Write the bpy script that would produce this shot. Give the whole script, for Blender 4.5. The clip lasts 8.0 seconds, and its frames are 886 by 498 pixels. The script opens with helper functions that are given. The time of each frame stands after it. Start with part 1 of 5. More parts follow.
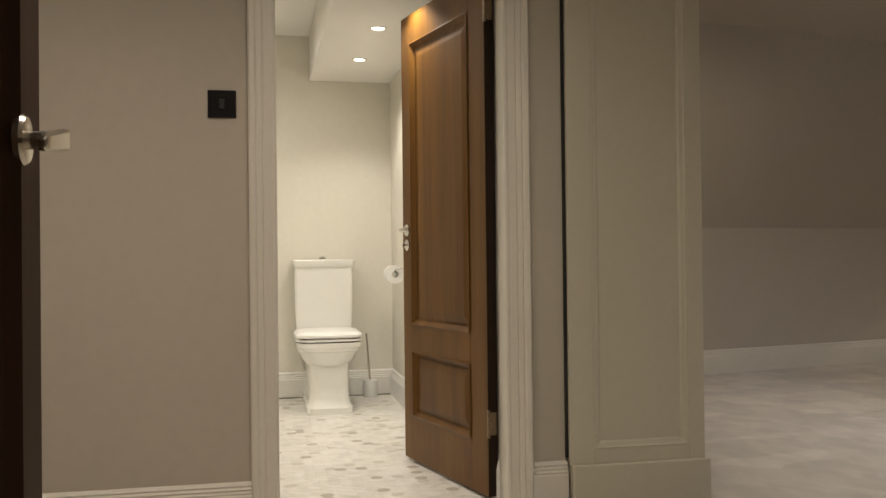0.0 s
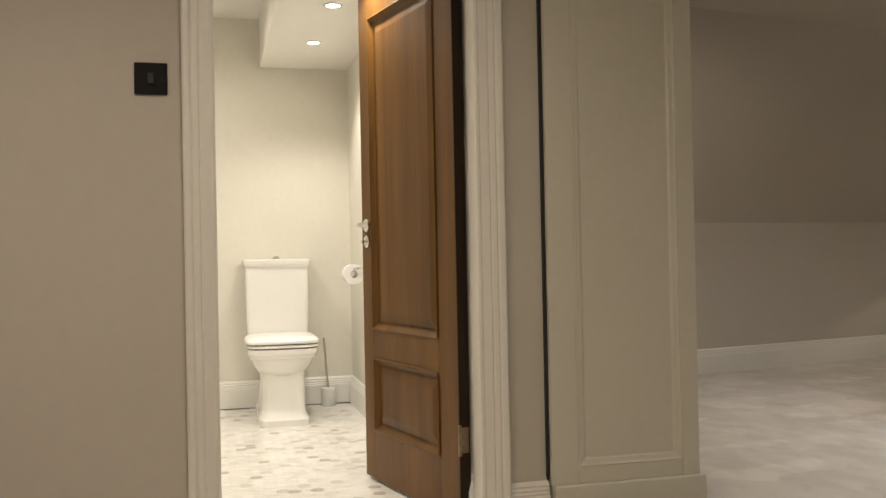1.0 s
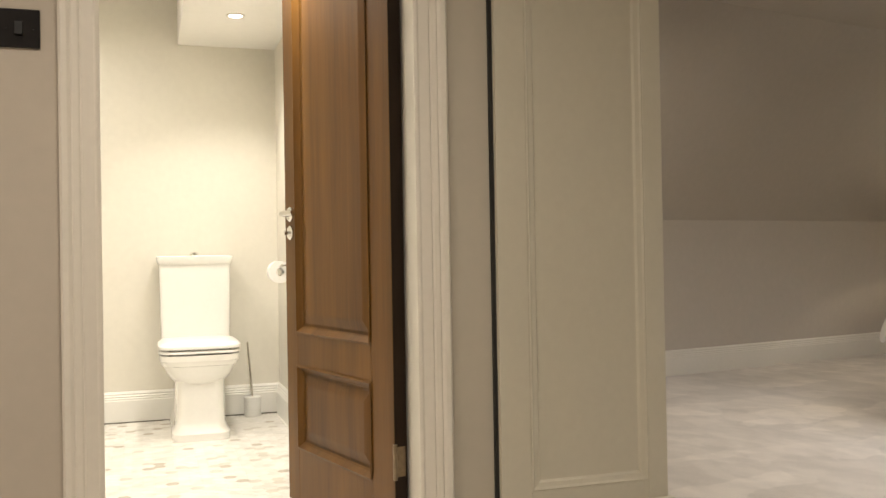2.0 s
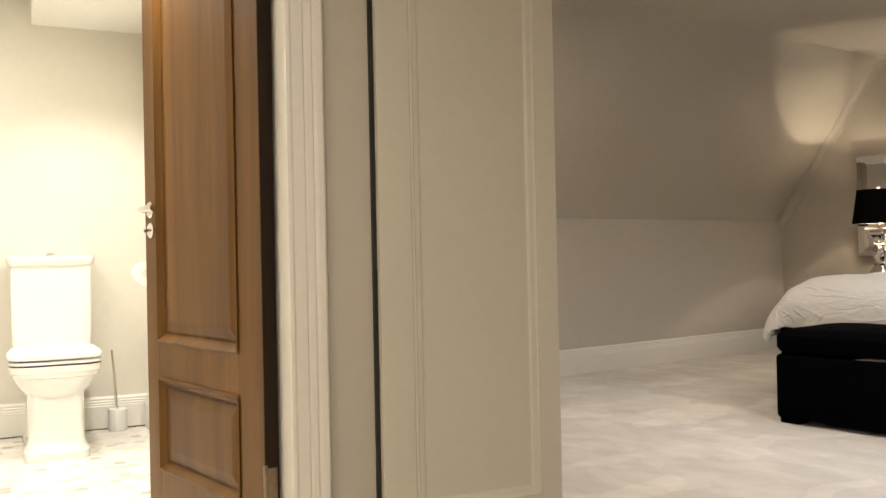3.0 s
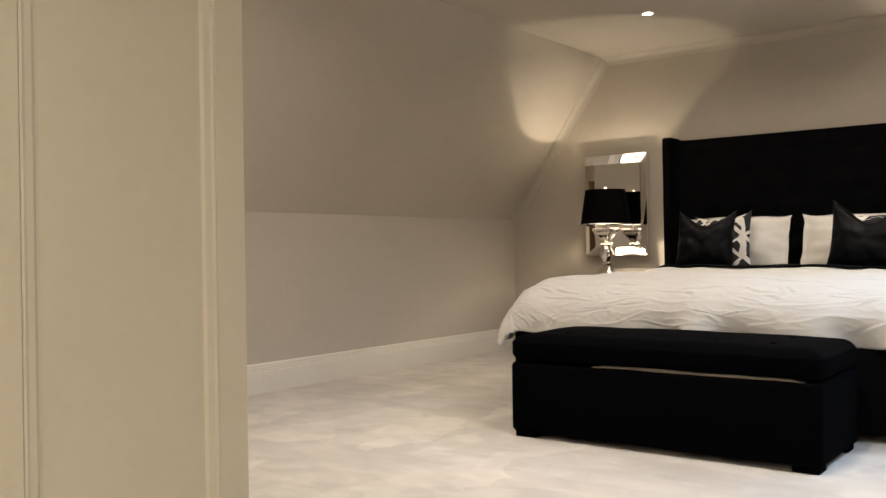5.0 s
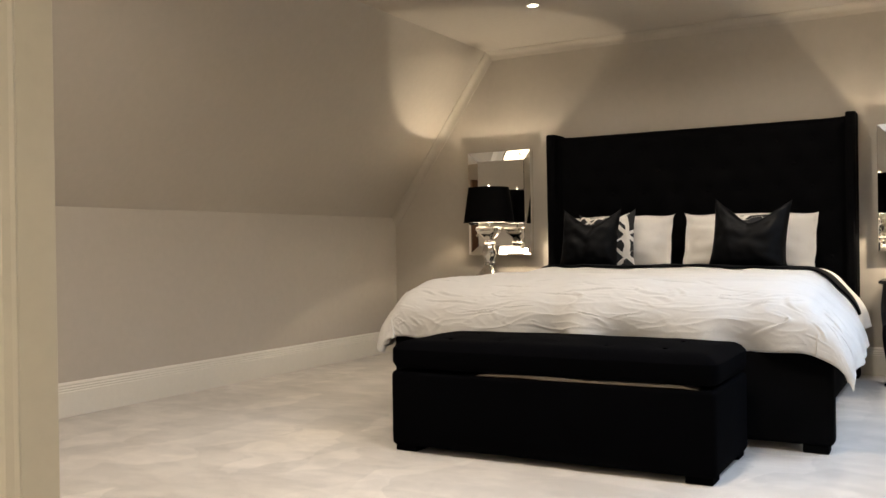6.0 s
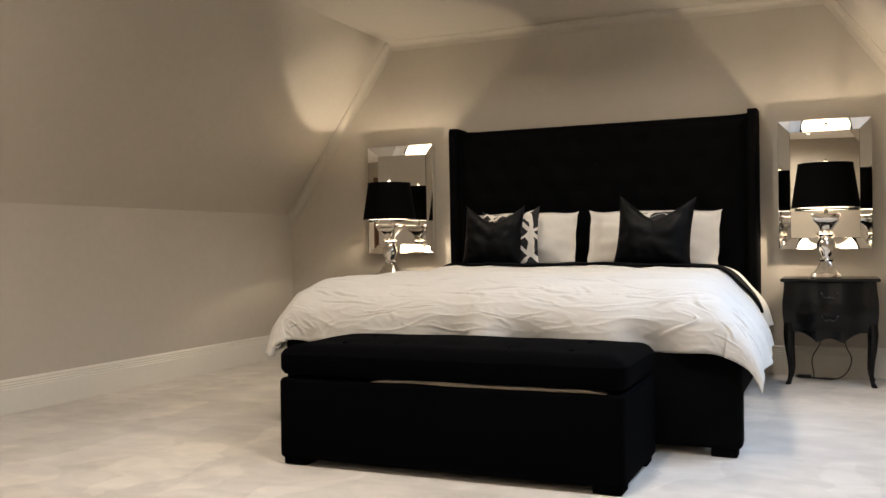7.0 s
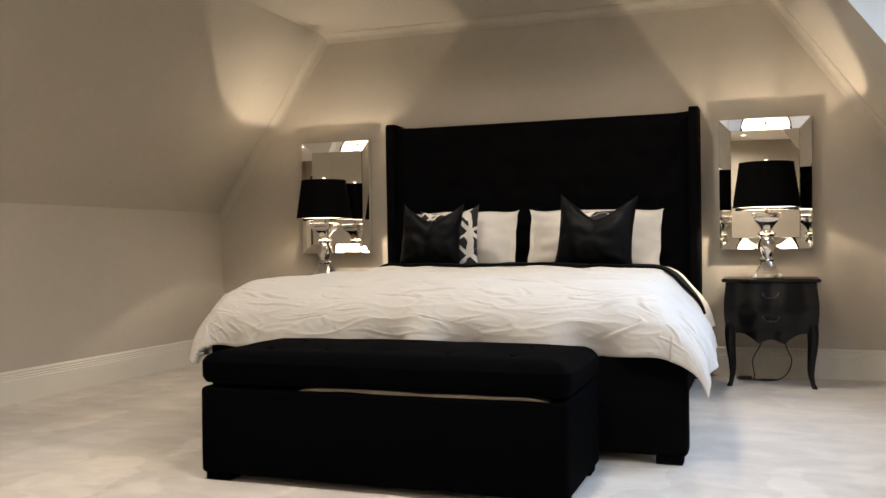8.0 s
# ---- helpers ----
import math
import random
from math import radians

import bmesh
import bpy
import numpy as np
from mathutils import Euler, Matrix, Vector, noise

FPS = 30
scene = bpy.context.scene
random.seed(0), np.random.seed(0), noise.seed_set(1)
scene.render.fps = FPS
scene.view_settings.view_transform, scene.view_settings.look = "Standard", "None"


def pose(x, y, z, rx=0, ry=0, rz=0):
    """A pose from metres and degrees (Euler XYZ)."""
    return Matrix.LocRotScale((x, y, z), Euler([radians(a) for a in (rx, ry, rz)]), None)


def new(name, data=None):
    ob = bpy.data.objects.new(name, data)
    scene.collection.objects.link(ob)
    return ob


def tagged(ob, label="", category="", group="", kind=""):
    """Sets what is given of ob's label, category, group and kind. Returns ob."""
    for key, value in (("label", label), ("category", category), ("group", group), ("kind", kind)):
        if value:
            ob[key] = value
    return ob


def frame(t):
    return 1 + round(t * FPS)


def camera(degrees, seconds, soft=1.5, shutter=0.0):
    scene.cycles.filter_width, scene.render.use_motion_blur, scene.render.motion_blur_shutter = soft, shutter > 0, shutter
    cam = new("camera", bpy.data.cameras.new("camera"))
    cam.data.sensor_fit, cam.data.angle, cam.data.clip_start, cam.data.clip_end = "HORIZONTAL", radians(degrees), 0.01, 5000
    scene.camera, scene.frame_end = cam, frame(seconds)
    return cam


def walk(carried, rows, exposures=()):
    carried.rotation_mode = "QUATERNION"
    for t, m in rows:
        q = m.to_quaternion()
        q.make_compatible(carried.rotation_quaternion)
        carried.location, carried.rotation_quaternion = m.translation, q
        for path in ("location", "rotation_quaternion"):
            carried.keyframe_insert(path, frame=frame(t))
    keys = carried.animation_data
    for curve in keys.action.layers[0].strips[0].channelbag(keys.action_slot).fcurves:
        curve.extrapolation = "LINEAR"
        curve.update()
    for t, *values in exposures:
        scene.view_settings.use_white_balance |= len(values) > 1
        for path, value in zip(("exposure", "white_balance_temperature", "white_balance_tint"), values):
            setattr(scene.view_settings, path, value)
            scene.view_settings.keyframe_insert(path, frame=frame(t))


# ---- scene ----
# ---------------------------------------------------------------- camera
PATH = [
    (0.0, pose(1.836, -7.526, 0.903, 90.48, 0.64, 66.87)),
    (0.5, pose(1.678, -7.468, 0.896, 90.45, 0.91, 66.03)),
    (1.0, pose(1.493, -7.394, 0.890, 90.47, 1.13, 64.35)),
    (2.5, pose(1.016, -7.124, 0.852, 90.51, 0.98, 57.49)),
    (3.0, pose(0.953, -7.068, 0.858, 90.40, 1.19, 53.42)),
    (3.5, pose(0.849, -6.997, 0.858, 90.32, 1.25, 48.75)),
    (4.0, pose(0.723, -6.820, 0.855, 90.18, 0.93, 44.36)),
    (4.5, pose(0.654, -6.687, 0.855, 90.10, 0.86, 40.83)),
    (6.0, pose(0.421, -6.308, 0.863, 89.79, 0.85, 29.58)),
    (6.5, pose(0.373, -6.179, 0.856, 89.76, 0.85, 26.58)),
    (7.0, pose(0.334, -6.058, 0.847, 89.71, 0.82, 23.59)),
    (7.5, pose(0.302, -5.953, 0.843, 89.68, 0.75, 21.27)),
    (8.0, pose(0.276, -5.874, 0.843, 89.67, 0.75, 19.77)),
]
EXPOSURES = [(0.0, -0.87), (0.5, -0.77), (1.0, -0.55), (2.5, 0.0), (3.5, 0.24), (4.5, 0.32), (6.5, 0.28), (8.0, 0.3)]
cam = camera(52.2, 8.0, soft=1.5)
walk(cam, PATH, EXPOSURES)

# ---------------------------------------------------------------- world and lamps
world = bpy.data.worlds.new("sky")
scene.world = world
world.use_nodes = True
wn = world.node_tree.nodes
sky = wn.new("ShaderNodeTexSky")
sky.sky_type, sky.sun_disc = "NISHITA", False
sky.sun_elevation, sky.sun_rotation = radians(12), radians(200)
world.node_tree.links.new(sky.outputs["Color"], wn["Background"].inputs["Color"])
wn["Background"].inputs["Strength"].default_value = 0.06

CEIL = 2.36
BATH_CEIL, SOFFIT = 2.34, 2.052
WARM = (1.0, 0.875, 0.735)
BED_C = -1.143
# the hall and bathroom wing stands at an angle to the bedroom: its things are laid out square and turned as one
WING = pose(-1.0261, -6.0917, 0, 0, 0, -11.455) @ Matrix.Translation((0.985, 6.1, 0))


def wing(ob):
    ob.matrix_world = WING @ ob.matrix_world
    return ob



def spot(name, x, y, z, watts, degrees, color, blend=0.5, radius=0.03):
    data = bpy.data.lights.new(name, "SPOT")
    data.energy, data.spot_size, data.spot_blend, data.color = watts, radians(degrees), blend, color
    data.shadow_soft_size = radius
    ob = new(name, data)
    ob.matrix_world = pose(x, y, z)
    return ob


def bulb(name, x, y, z, watts, color, radius=0.025):
    data = bpy.data.lights.new(name, "POINT")
    data.energy, data.color, data.shadow_soft_size = watts, color, radius
    ob = new(name, data)
    ob.matrix_world = pose(x, y, z)
    return ob


# first one is in view; the other three are added unseen to brighten
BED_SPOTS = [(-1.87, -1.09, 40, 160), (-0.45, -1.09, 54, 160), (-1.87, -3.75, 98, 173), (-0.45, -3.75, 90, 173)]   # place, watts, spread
# hall downlights are added out of view to light its walls
ADDED_HALL_SPOTS = [(0.35, -6.55), (0.35, -7.75)]
BATH_SPOTS = [(-3.116, -6.340), (-2.388, -6.328), (-1.680, -6.335)]
# upper bathroom downlights are added out of view to brighten the room
ADDED_BATH_HIGH_SPOTS = [(-1.75, -7.20), (-3.0, -7.20)]
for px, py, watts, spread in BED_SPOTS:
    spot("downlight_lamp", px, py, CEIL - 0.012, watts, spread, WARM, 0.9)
for px, py in ADDED_HALL_SPOTS:
    wing(spot("downlight_lamp", px, py, CEIL - 0.012, 116, 165, WARM, 1.0))
for px, py in BATH_SPOTS:
    wing(spot("downlight_lamp", px, py, SOFFIT - 0.012, 47, 124, (1.0, 0.92, 0.80), 0.6))
for px, py in ADDED_BATH_HIGH_SPOTS:
    wing(spot("downlight_lamp", px, py, BATH_CEIL - 0.012, 72, 165, (1.0, 0.92, 0.80), 1.0))
# landing light behind the entrance, added unseen
wing(spot("added_landing_lamp", 2.75, -6.9, CEIL - 0.012, 45, 130, WARM, 0.8))

# ---------------------------------------------------------------- materials
def material(name, base, rough=0.6, metal=0.0, vary=0.12, scale=6.0, fine=60.0, bump=0.0, bump_scale=120.0,
             spec=0.5, sheen=0.0, coat=0.0, stretch=(1, 1, 1), dark=None):
    m = bpy.data.materials.new(name)
    m.use_nodes = True
    nt = m.node_tree
    N, L = nt.nodes, nt.links
    b = N["Principled BSDF"]
    tc = N.new("ShaderNodeTexCoord")
    mp = N.new("ShaderNodeMapping")
    mp.inputs["Scale"].default_value = stretch
    L.new(tc.outputs["Object"], mp.inputs["Vector"])
    n1 = N.new("ShaderNodeTexNoise")
    n1.inputs["Scale"].default_value, n1.inputs["Detail"].default_value = scale, 5
    n2 = N.new("ShaderNodeTexNoise")
    n2.inputs["Scale"].default_value, n2.inputs["Detail"].default_value = fine, 3
    L.new(mp.outputs["Vector"], n1.inputs["Vector"])
    L.new(mp.outputs["Vector"], n2.inputs["Vector"])
    add = N.new("ShaderNodeMath")
    add.operation = "ADD"
    L.new(n1.outputs["Fac"], add.inputs[0])
    L.new(n2.outputs["Fac"], add.inputs[1])
    ramp = N.new("ShaderNodeValToRGB")
    lo = dark or tuple(c * (1 - vary) for c in base)
    hi = tuple(min(1, c * (1 + vary * 0.6)) for c in base)
    ramp.color_ramp.elements[0].position, ramp.color_ramp.elements[1].position = 0.36, 0.64
    ramp.color_ramp.elements[0].color, ramp.color_ramp.elements[1].color = (*lo, 1), (*hi, 1)
    half = N.new("ShaderNodeMath")
    half.operation = "MULTIPLY"
    half.inputs[1].default_value = 0.5
    L.new(add.outputs[0], half.inputs[0])
    L.new(half.outputs[0], ramp.inputs["Fac"])
    L.new(ramp.outputs["Color"], b.inputs["Base Color"])
    b.inputs["Roughness"].default_value, b.inputs["Metallic"].default_value = rough, metal
    b.inputs["Specular IOR Level"].default_value = spec
    b.inputs["Sheen Weight"].default_value = sheen
    b.inputs["Coat Weight"].default_value = coat
    if bump:
        n3 = N.new("ShaderNodeTexNoise")
        n3.inputs["Scale"].default_value, n3.inputs["Detail"].default_value = bump_scale, 4
        L.new(mp.outputs["Vector"], n3.inputs["Vector"])
        bp = N.new("ShaderNodeBump")
        bp.inputs["Strength"].default_value, bp.inputs["Distance"].default_value = bump, 0.004
        L.new(n3.outputs["Fac"], bp.inputs["Height"])
        L.new(bp.outputs["Normal"], b.inputs["Normal"])
    return m


def carpet_material():
    m = material("carpet_pile", (0.64, 0.592, 0.53), 0.95, vary=0.10, scale=2.2, fine=260, spec=0.1, sheen=0.25)
    nt = m.node_tree
    N, L = nt.nodes, nt.links
    b = N["Principled BSDF"]
    tc = N.new("ShaderNodeTexCoord")
    # brushed pile: soft strokes where feet and the vacuum turned the pile
    total = None
    for turn, seed_z in ((25, 0.0), (-50, 4.0), (80, 9.0)):
        mp = N.new("ShaderNodeMapping")
        mp.inputs["Rotation"].default_value = (0, 0, radians(turn))
        mp.inputs["Scale"].default_value = (3.4, 6.2, 1)
        mp.inputs["Location"].default_value = (seed_z, seed_z * 0.7, seed_z)
        L.new(tc.outputs["Object"], mp.inputs["Vector"])
        st = N.new("ShaderNodeTexNoise")
        st.inputs["Scale"].default_value, st.inputs["Detail"].default_value, st.inputs["Distortion"].default_value = 1.0, 3.5, 0.7
        L.new(mp.outputs["Vector"], st.inputs["Vector"])
        rr = N.new("ShaderNodeValToRGB")
        rr.color_ramp.elements[0].position, rr.color_ramp.elements[1].position = 0.46, 0.56
        L.new(st.outputs["Fac"], rr.inputs["Fac"])
        if total is None:
            total = rr.outputs["Color"]
        else:
            ad = N.new("ShaderNodeMix")
            ad.data_type, ad.blend_type = "RGBA", "MIX"
            ad.inputs["Factor"].default_value = 0.42
            L.new(total, ad.inputs["A"])
            L.new(rr.outputs["Color"], ad.inputs["B"])
            total = ad.outputs["Result"]
    pr = N.new("ShaderNodeValToRGB")
    pr.color_ramp.elements[0].position, pr.color_ramp.elements[1].position = 0.0, 1.0
    pr.color_ramp.elements[0].color, pr.color_ramp.elements[1].color = (0.87, 0.87, 0.87, 1), (1.05, 1.05, 1.05, 1)
    L.new(total, pr.inputs["Fac"])
    # sharper wedges left by footsteps and the vacuum head
    mw = N.new("ShaderNodeMapping")
    mw.inputs["Rotation"].default_value, mw.inputs["Scale"].default_value = (0, 0, radians(35)), (5.2, 2.1, 0.01)
    wn = N.new("ShaderNodeTexNoise")
    wn.inputs["Scale"].default_value, wn.inputs["Detail"].default_value = 3.6, 5
    L.new(tc.outputs["Object"], wn.inputs["Vector"])
    wa = N.new("ShaderNodeVectorMath")
    wa.operation = "MULTIPLY_ADD"
    wa.inputs[1].default_value = (0.30, 0.30, 0)
    L.new(wn.outputs["Color"], wa.inputs[0])
    L.new(tc.outputs["Object"], wa.inputs[2])
    L.new(wa.outputs[0], mw.inputs["Vector"])
    vo = N.new("ShaderNodeTexVoronoi")
    vo.inputs["Scale"].default_value = 1.0
    L.new(mw.outputs["Vector"], vo.inputs["Vector"])
    sp = N.new("ShaderNodeSeparateColor")
    L.new(vo.outputs["Color"], sp.inputs["Color"])
    wr = N.new("ShaderNodeMapRange")
    wr.inputs["From Min"].default_value, wr.inputs["From Max"].default_value = 0.70, 0.96
    wr.inputs["To Min"].default_value, wr.inputs["To Max"].default_value = 0.985, 1.13
    L.new(sp.outputs["Red"], wr.inputs["Value"])
    wm = N.new("ShaderNodeVectorMath")
    wm.operation = "SCALE"
    L.new(pr.outputs["Color"], wm.inputs[0])
    L.new(wr.outputs["Result"], wm.inputs["Scale"])
    mul = N.new("ShaderNodeMix")
    mul.data_type, mul.blend_type = "RGBA", "MULTIPLY"
    mul.inputs["Factor"].default_value = 1.0
    src = b.inputs["Base Color"].links[0].from_socket
    L.new(src, mul.inputs["A"])
    L.new(wm.outputs[0], mul.inputs["B"])
    L.new(mul.outputs["Result"], b.inputs["Base Color"])
    pile = N.new("ShaderNodeTexNoise")
    pile.inputs["Scale"].default_value, pile.inputs["Detail"].default_value = 240, 3
    L.new(tc.outputs["Object"], pile.inputs["Vector"])
    bp = N.new("ShaderNodeBump")
    bp.inputs["Strength"].default_value, bp.inputs["Distance"].default_value = 0.6, 0.006
    L.new(pile.outputs["Fac"], bp.inputs["Height"])
    L.new(bp.outputs["Normal"], b.inputs["Normal"])
    return m


def wood_material(name, dark, light, rough=0.32):
    m = bpy.data.materials.new(name)
    m.use_nodes = True
    nt = m.node_tree
    N, L = nt.nodes, nt.links
    b = N["Principled BSDF"]
    tc = N.new("ShaderNodeTexCoord")
    mp = N.new("ShaderNodeMapping")
    mp.inputs["Scale"].default_value = (5, 5, 0.35)
    L.new(tc.outputs["Object"], mp.inputs["Vector"])
    oi = N.new("ShaderNodeObjectInfo")
    off = N.new("ShaderNodeVectorMath")
    off.operation = "SCALE"
    off.inputs[0].default_value = (7, 3, 5)
    L.new(oi.outputs["Random"], off.inputs["Scale"])
    L.new(off.outputs[0], mp.inputs["Location"])
    n = N.new("ShaderNodeTexNoise")
    n.inputs["Scale"].default_value, n.inputs["Detail"].default_value, n.inputs["Distortion"].default_value = 1.6, 6, 0.6
    L.new(mp.outputs["Vector"], n.inputs["Vector"])
    fine = N.new("ShaderNodeTexNoise")
    fine.inputs["Scale"].default_value, fine.inputs["Detail"].default_value = 14, 3
    L.new(mp.outputs["Vector"], fine.inputs["Vector"])
    mx = N.new("ShaderNodeMath")
    mx.operation = "MULTIPLY_ADD"
    mx.inputs[1].default_value = 0.3
    L.new(fine.outputs["Fac"], mx.inputs[0])
    L.new(n.outputs["Fac"], mx.inputs[2])
    ramp = N.new("ShaderNodeValToRGB")
    ramp.color_ramp.elements[0].position, ramp.color_ramp.elements[1].position = 0.36, 0.95
    ramp.color_ramp.elements[0].color, ramp.color_ramp.elements[1].color = (*dark, 1), (*light, 1)
    L.new(mx.outputs[0], ramp.inputs["Fac"])
    L.new(ramp.outputs["Color"], b.inputs["Base Color"])
    b.inputs["Roughness"].default_value, b.inputs["Coat Weight"].default_value = rough, 0.0
    b.inputs["Specular IOR Level"].default_value = 0.22
    b.inputs["Coat Roughness"].default_value = 0.25
    bp = N.new("ShaderNodeBump")
    bp.inputs["Strength"].default_value, bp.inputs["Distance"].default_value = 0.12, 0.002
    L.new(fine.outputs["Fac"], bp.inputs["Height"])
    L.new(bp.outputs["Normal"], b.inputs["Normal"])
    return m


def tile_material():
    m = bpy.data.materials.new("marble_hexagon")
    m.use_nodes = True
    nt = m.node_tree
    N, L = nt.nodes, nt.links
    b = N["Principled BSDF"]
    oi = N.new("ShaderNodeObjectInfo")
    ramp = N.new("ShaderNodeValToRGB")
    ramp.color_ramp.interpolation = "CONSTANT"
    el = ramp.color_ramp.elements
    el[0].position, el[0].color = 0.0, (0.80, 0.775, 0.725, 1)
    el[1].position, el[1].color = 0.45, (0.83, 0.81, 0.77, 1)
    for pos, col in ((0.80, (0.76, 0.735, 0.685, 1)), (0.91, (0.66, 0.625, 0.56, 1)), (0.955, (0.53, 0.49, 0.42, 1))):
        e = el.new(pos)
        e.color = col
    L.new(oi.outputs["Random"], ramp.inputs["Fac"])
    geo = N.new("ShaderNodeNewGeometry")
    vein = N.new("ShaderNodeTexNoise")
    vein.inputs["Scale"].default_value, vein.inputs["Detail"].default_value, vein.inputs["Distortion"].default_value = 9, 6, 1.5
    L.new(geo.outputs["Position"], vein.inputs["Vector"])
    vr = N.new("ShaderNodeValToRGB")
    vr.color_ramp.elements[0].position, vr.color_ramp.elements[1].position = 0.35, 0.6
    vr.color_ramp.elements[0].color, vr.color_ramp.elements[1].color = (0.86, 0.86, 0.86, 1), (1, 1, 1, 1)
    L.new(vein.outputs["Fac"], vr.inputs["Fac"])
    mul = N.new("ShaderNodeMix")
    mul.data_type, mul.blend_type = "RGBA", "MULTIPLY"
    mul.inputs["Factor"].default_value = 1.0
    L.new(ramp.outputs["Color"], mul.inputs["A"])
    L.new(vr.outputs["Color"], mul.inputs["B"])
    L.new(mul.outputs["Result"], b.inputs["Base Color"])
    b.inputs["Roughness"].default_value = 0.25
    return m


def emitter(name, color, strength):
    m = bpy.data.materials.new(name)
    m.use_nodes = True
    b = m.node_tree.nodes["Principled BSDF"]
    b.inputs["Base Color"].default_value = (*color, 1)
    b.inputs["Emission Color"].default_value, b.inputs["Emission Strength"].default_value = (*color, 1), strength
    return m


def glass_material(name, rough=0.0):
    m = bpy.data.materials.new(name)
    m.use_nodes = True
    b = m.node_tree.nodes["Principled BSDF"]
    b.inputs["Transmission Weight"].default_value, b.inputs["Roughness"].default_value = 1.0, rough
    b.inputs["IOR"].default_value = 1.45
    return m


def patterned_material():
    m = material("patterned_cotton", (0.72, 0.68, 0.62), 0.85, vary=0.06, bump=0.2)
    nt = m.node_tree
    N, L = nt.nodes, nt.links
    b = N["Principled BSDF"]
    tc = N.new("ShaderNodeTexCoord")
    mp = N.new("ShaderNodeMapping")
    mp.inputs["Rotation"].default_value = (0, radians(45), 0)
    mp.inputs["Scale"].default_value = (9, 9, 9)
    L.new(tc.outputs["Object"], mp.inputs["Vector"])
    ch = N.new("ShaderNodeTexVoronoi")
    ch.distance = "CHEBYCHEV"
    ch.inputs["Scale"].default_value, ch.inputs["Randomness"].default_value = 1.0, 0.25
    L.new(mp.outputs["Vector"], ch.inputs["Vector"])
    rp = N.new("ShaderNodeValToRGB")
    rp.color_ramp.interpolation = "CONSTANT"
    rp.color_ramp.elements[0].color = (0.012, 0.012, 0.014, 1)
    rp.color_ramp.elements[1].position, rp.color_ramp.elements[1].color = 0.43, (0.72, 0.68, 0.62, 1)
    L.new(ch.outputs["Distance"], rp.inputs["Fac"])
    L.new(rp.outputs["Color"], b.inputs["Base Color"])
    return m


M_WALL = material("taupe_wall_paint", (0.47, 0.425, 0.36), 0.9, vary=0.03, scale=1.5, fine=25, bump=0.08, bump_scale=350, spec=0.2)
M_BATHWALL = material("cream_bathroom_paint", (0.74, 0.71, 0.63), 0.75, vary=0.03, scale=1.5, fine=25, bump=0.08, bump_scale=350, spec=0.3)
M_CEIL = material("ceiling_paint", (0.83, 0.81, 0.77), 0.9, vary=0.02, scale=1.5, fine=25, bump=0.06, bump_scale=350, spec=0.2)
M_TRIM = material("satin_trim_paint", (0.68, 0.645, 0.57), 0.42, vary=0.03, scale=3, fine=40, bump=0.05, bump_scale=200)
M_BATHTRIM = material("white_gloss_trim_paint", (0.80, 0.785, 0.74), 0.35, vary=0.02, scale=3, fine=40, bump=0.04, bump_scale=200)
M_CUPB = material("cupboard_paint", (0.565, 0.532, 0.43), 0.45, vary=0.03, scale=2, fine=40, bump=0.06, bump_scale=220)
M_REVEAL = material("stone_wall_paint", (0.48, 0.443, 0.368), 0.85, vary=0.03, scale=1.5, fine=25, bump=0.08, bump_scale=350, spec=0.2)
M_CARPET = carpet_material()
M_GROUT = material("pale_grout", (0.78, 0.755, 0.71), 0.8, vary=0.08, scale=14, fine=90, bump=0.1)
M_TILE = tile_material()
M_WALNUT = wood_material("walnut_veneer", (0.070, 0.0290, 0.0045), (0.170, 0.078, 0.0130), 0.42)
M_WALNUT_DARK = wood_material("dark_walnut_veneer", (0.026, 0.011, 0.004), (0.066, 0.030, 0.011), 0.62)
M_HINGE = material("aged_brass", (0.30, 0.235, 0.16), 0.35, 1.0, vary=0.15, scale=30)
# near-black veneer that carries the shade of the door's hinge edge
M_EDGE = wood_material("shaded_edge_veneer", (0.010, 0.006, 0.003), (0.024, 0.013, 0.006), 0.6)
M_CHROME = material("polished_chrome", (0.80, 0.79, 0.77), 0.09, 1.0, vary=0.04, scale=20)
M_NICKEL = material("satin_nickel", (0.62, 0.58, 0.51), 0.22, 1.0, vary=0.05, scale=20)
M_MERCURY = material("mercury_glass", (0.86, 0.84, 0.81), 0.06, 1.0, vary=0.22, scale=22, fine=90, bump=0.12, bump_scale=60)
M_MIRROR = material("mirror_silver", (0.90, 0.90, 0.88), 0.006, 1.0, vary=0.01)
M_BLACKPLATE = material("black_nickel_plate", (0.03, 0.028, 0.028), 0.28, 0.7, vary=0.1)
M_CERAMIC = material("white_ceramic", (0.84, 0.83, 0.79), 0.10, vary=0.015, coat=0.6)
M_SEAT = material("white_seat_plastic", (0.84, 0.83, 0.80), 0.22, vary=0.015)
M_VELVET = material("black_velvet", (0.0030, 0.0030, 0.0034), 0.95, vary=0.3, scale=9, fine=150, bump=0.25, bump_scale=500, spec=0.03)
M_BENCH = material("black_woven_upholstery", (0.0015, 0.0015, 0.0020), 0.95, vary=0.3, scale=8, fine=300, bump=0.4, bump_scale=700, spec=0.02)
M_SATIN = material("black_satin", (0.0026, 0.0028, 0.0036), 0.50, vary=0.25, scale=12, fine=200, bump=0.3, bump_scale=200, spec=0.10)
M_RUNNER = material("black_runner_cloth", (0.0035, 0.0036, 0.0042), 0.85, vary=0.25, scale=12, fine=200, bump=0.2, bump_scale=300, spec=0.06)
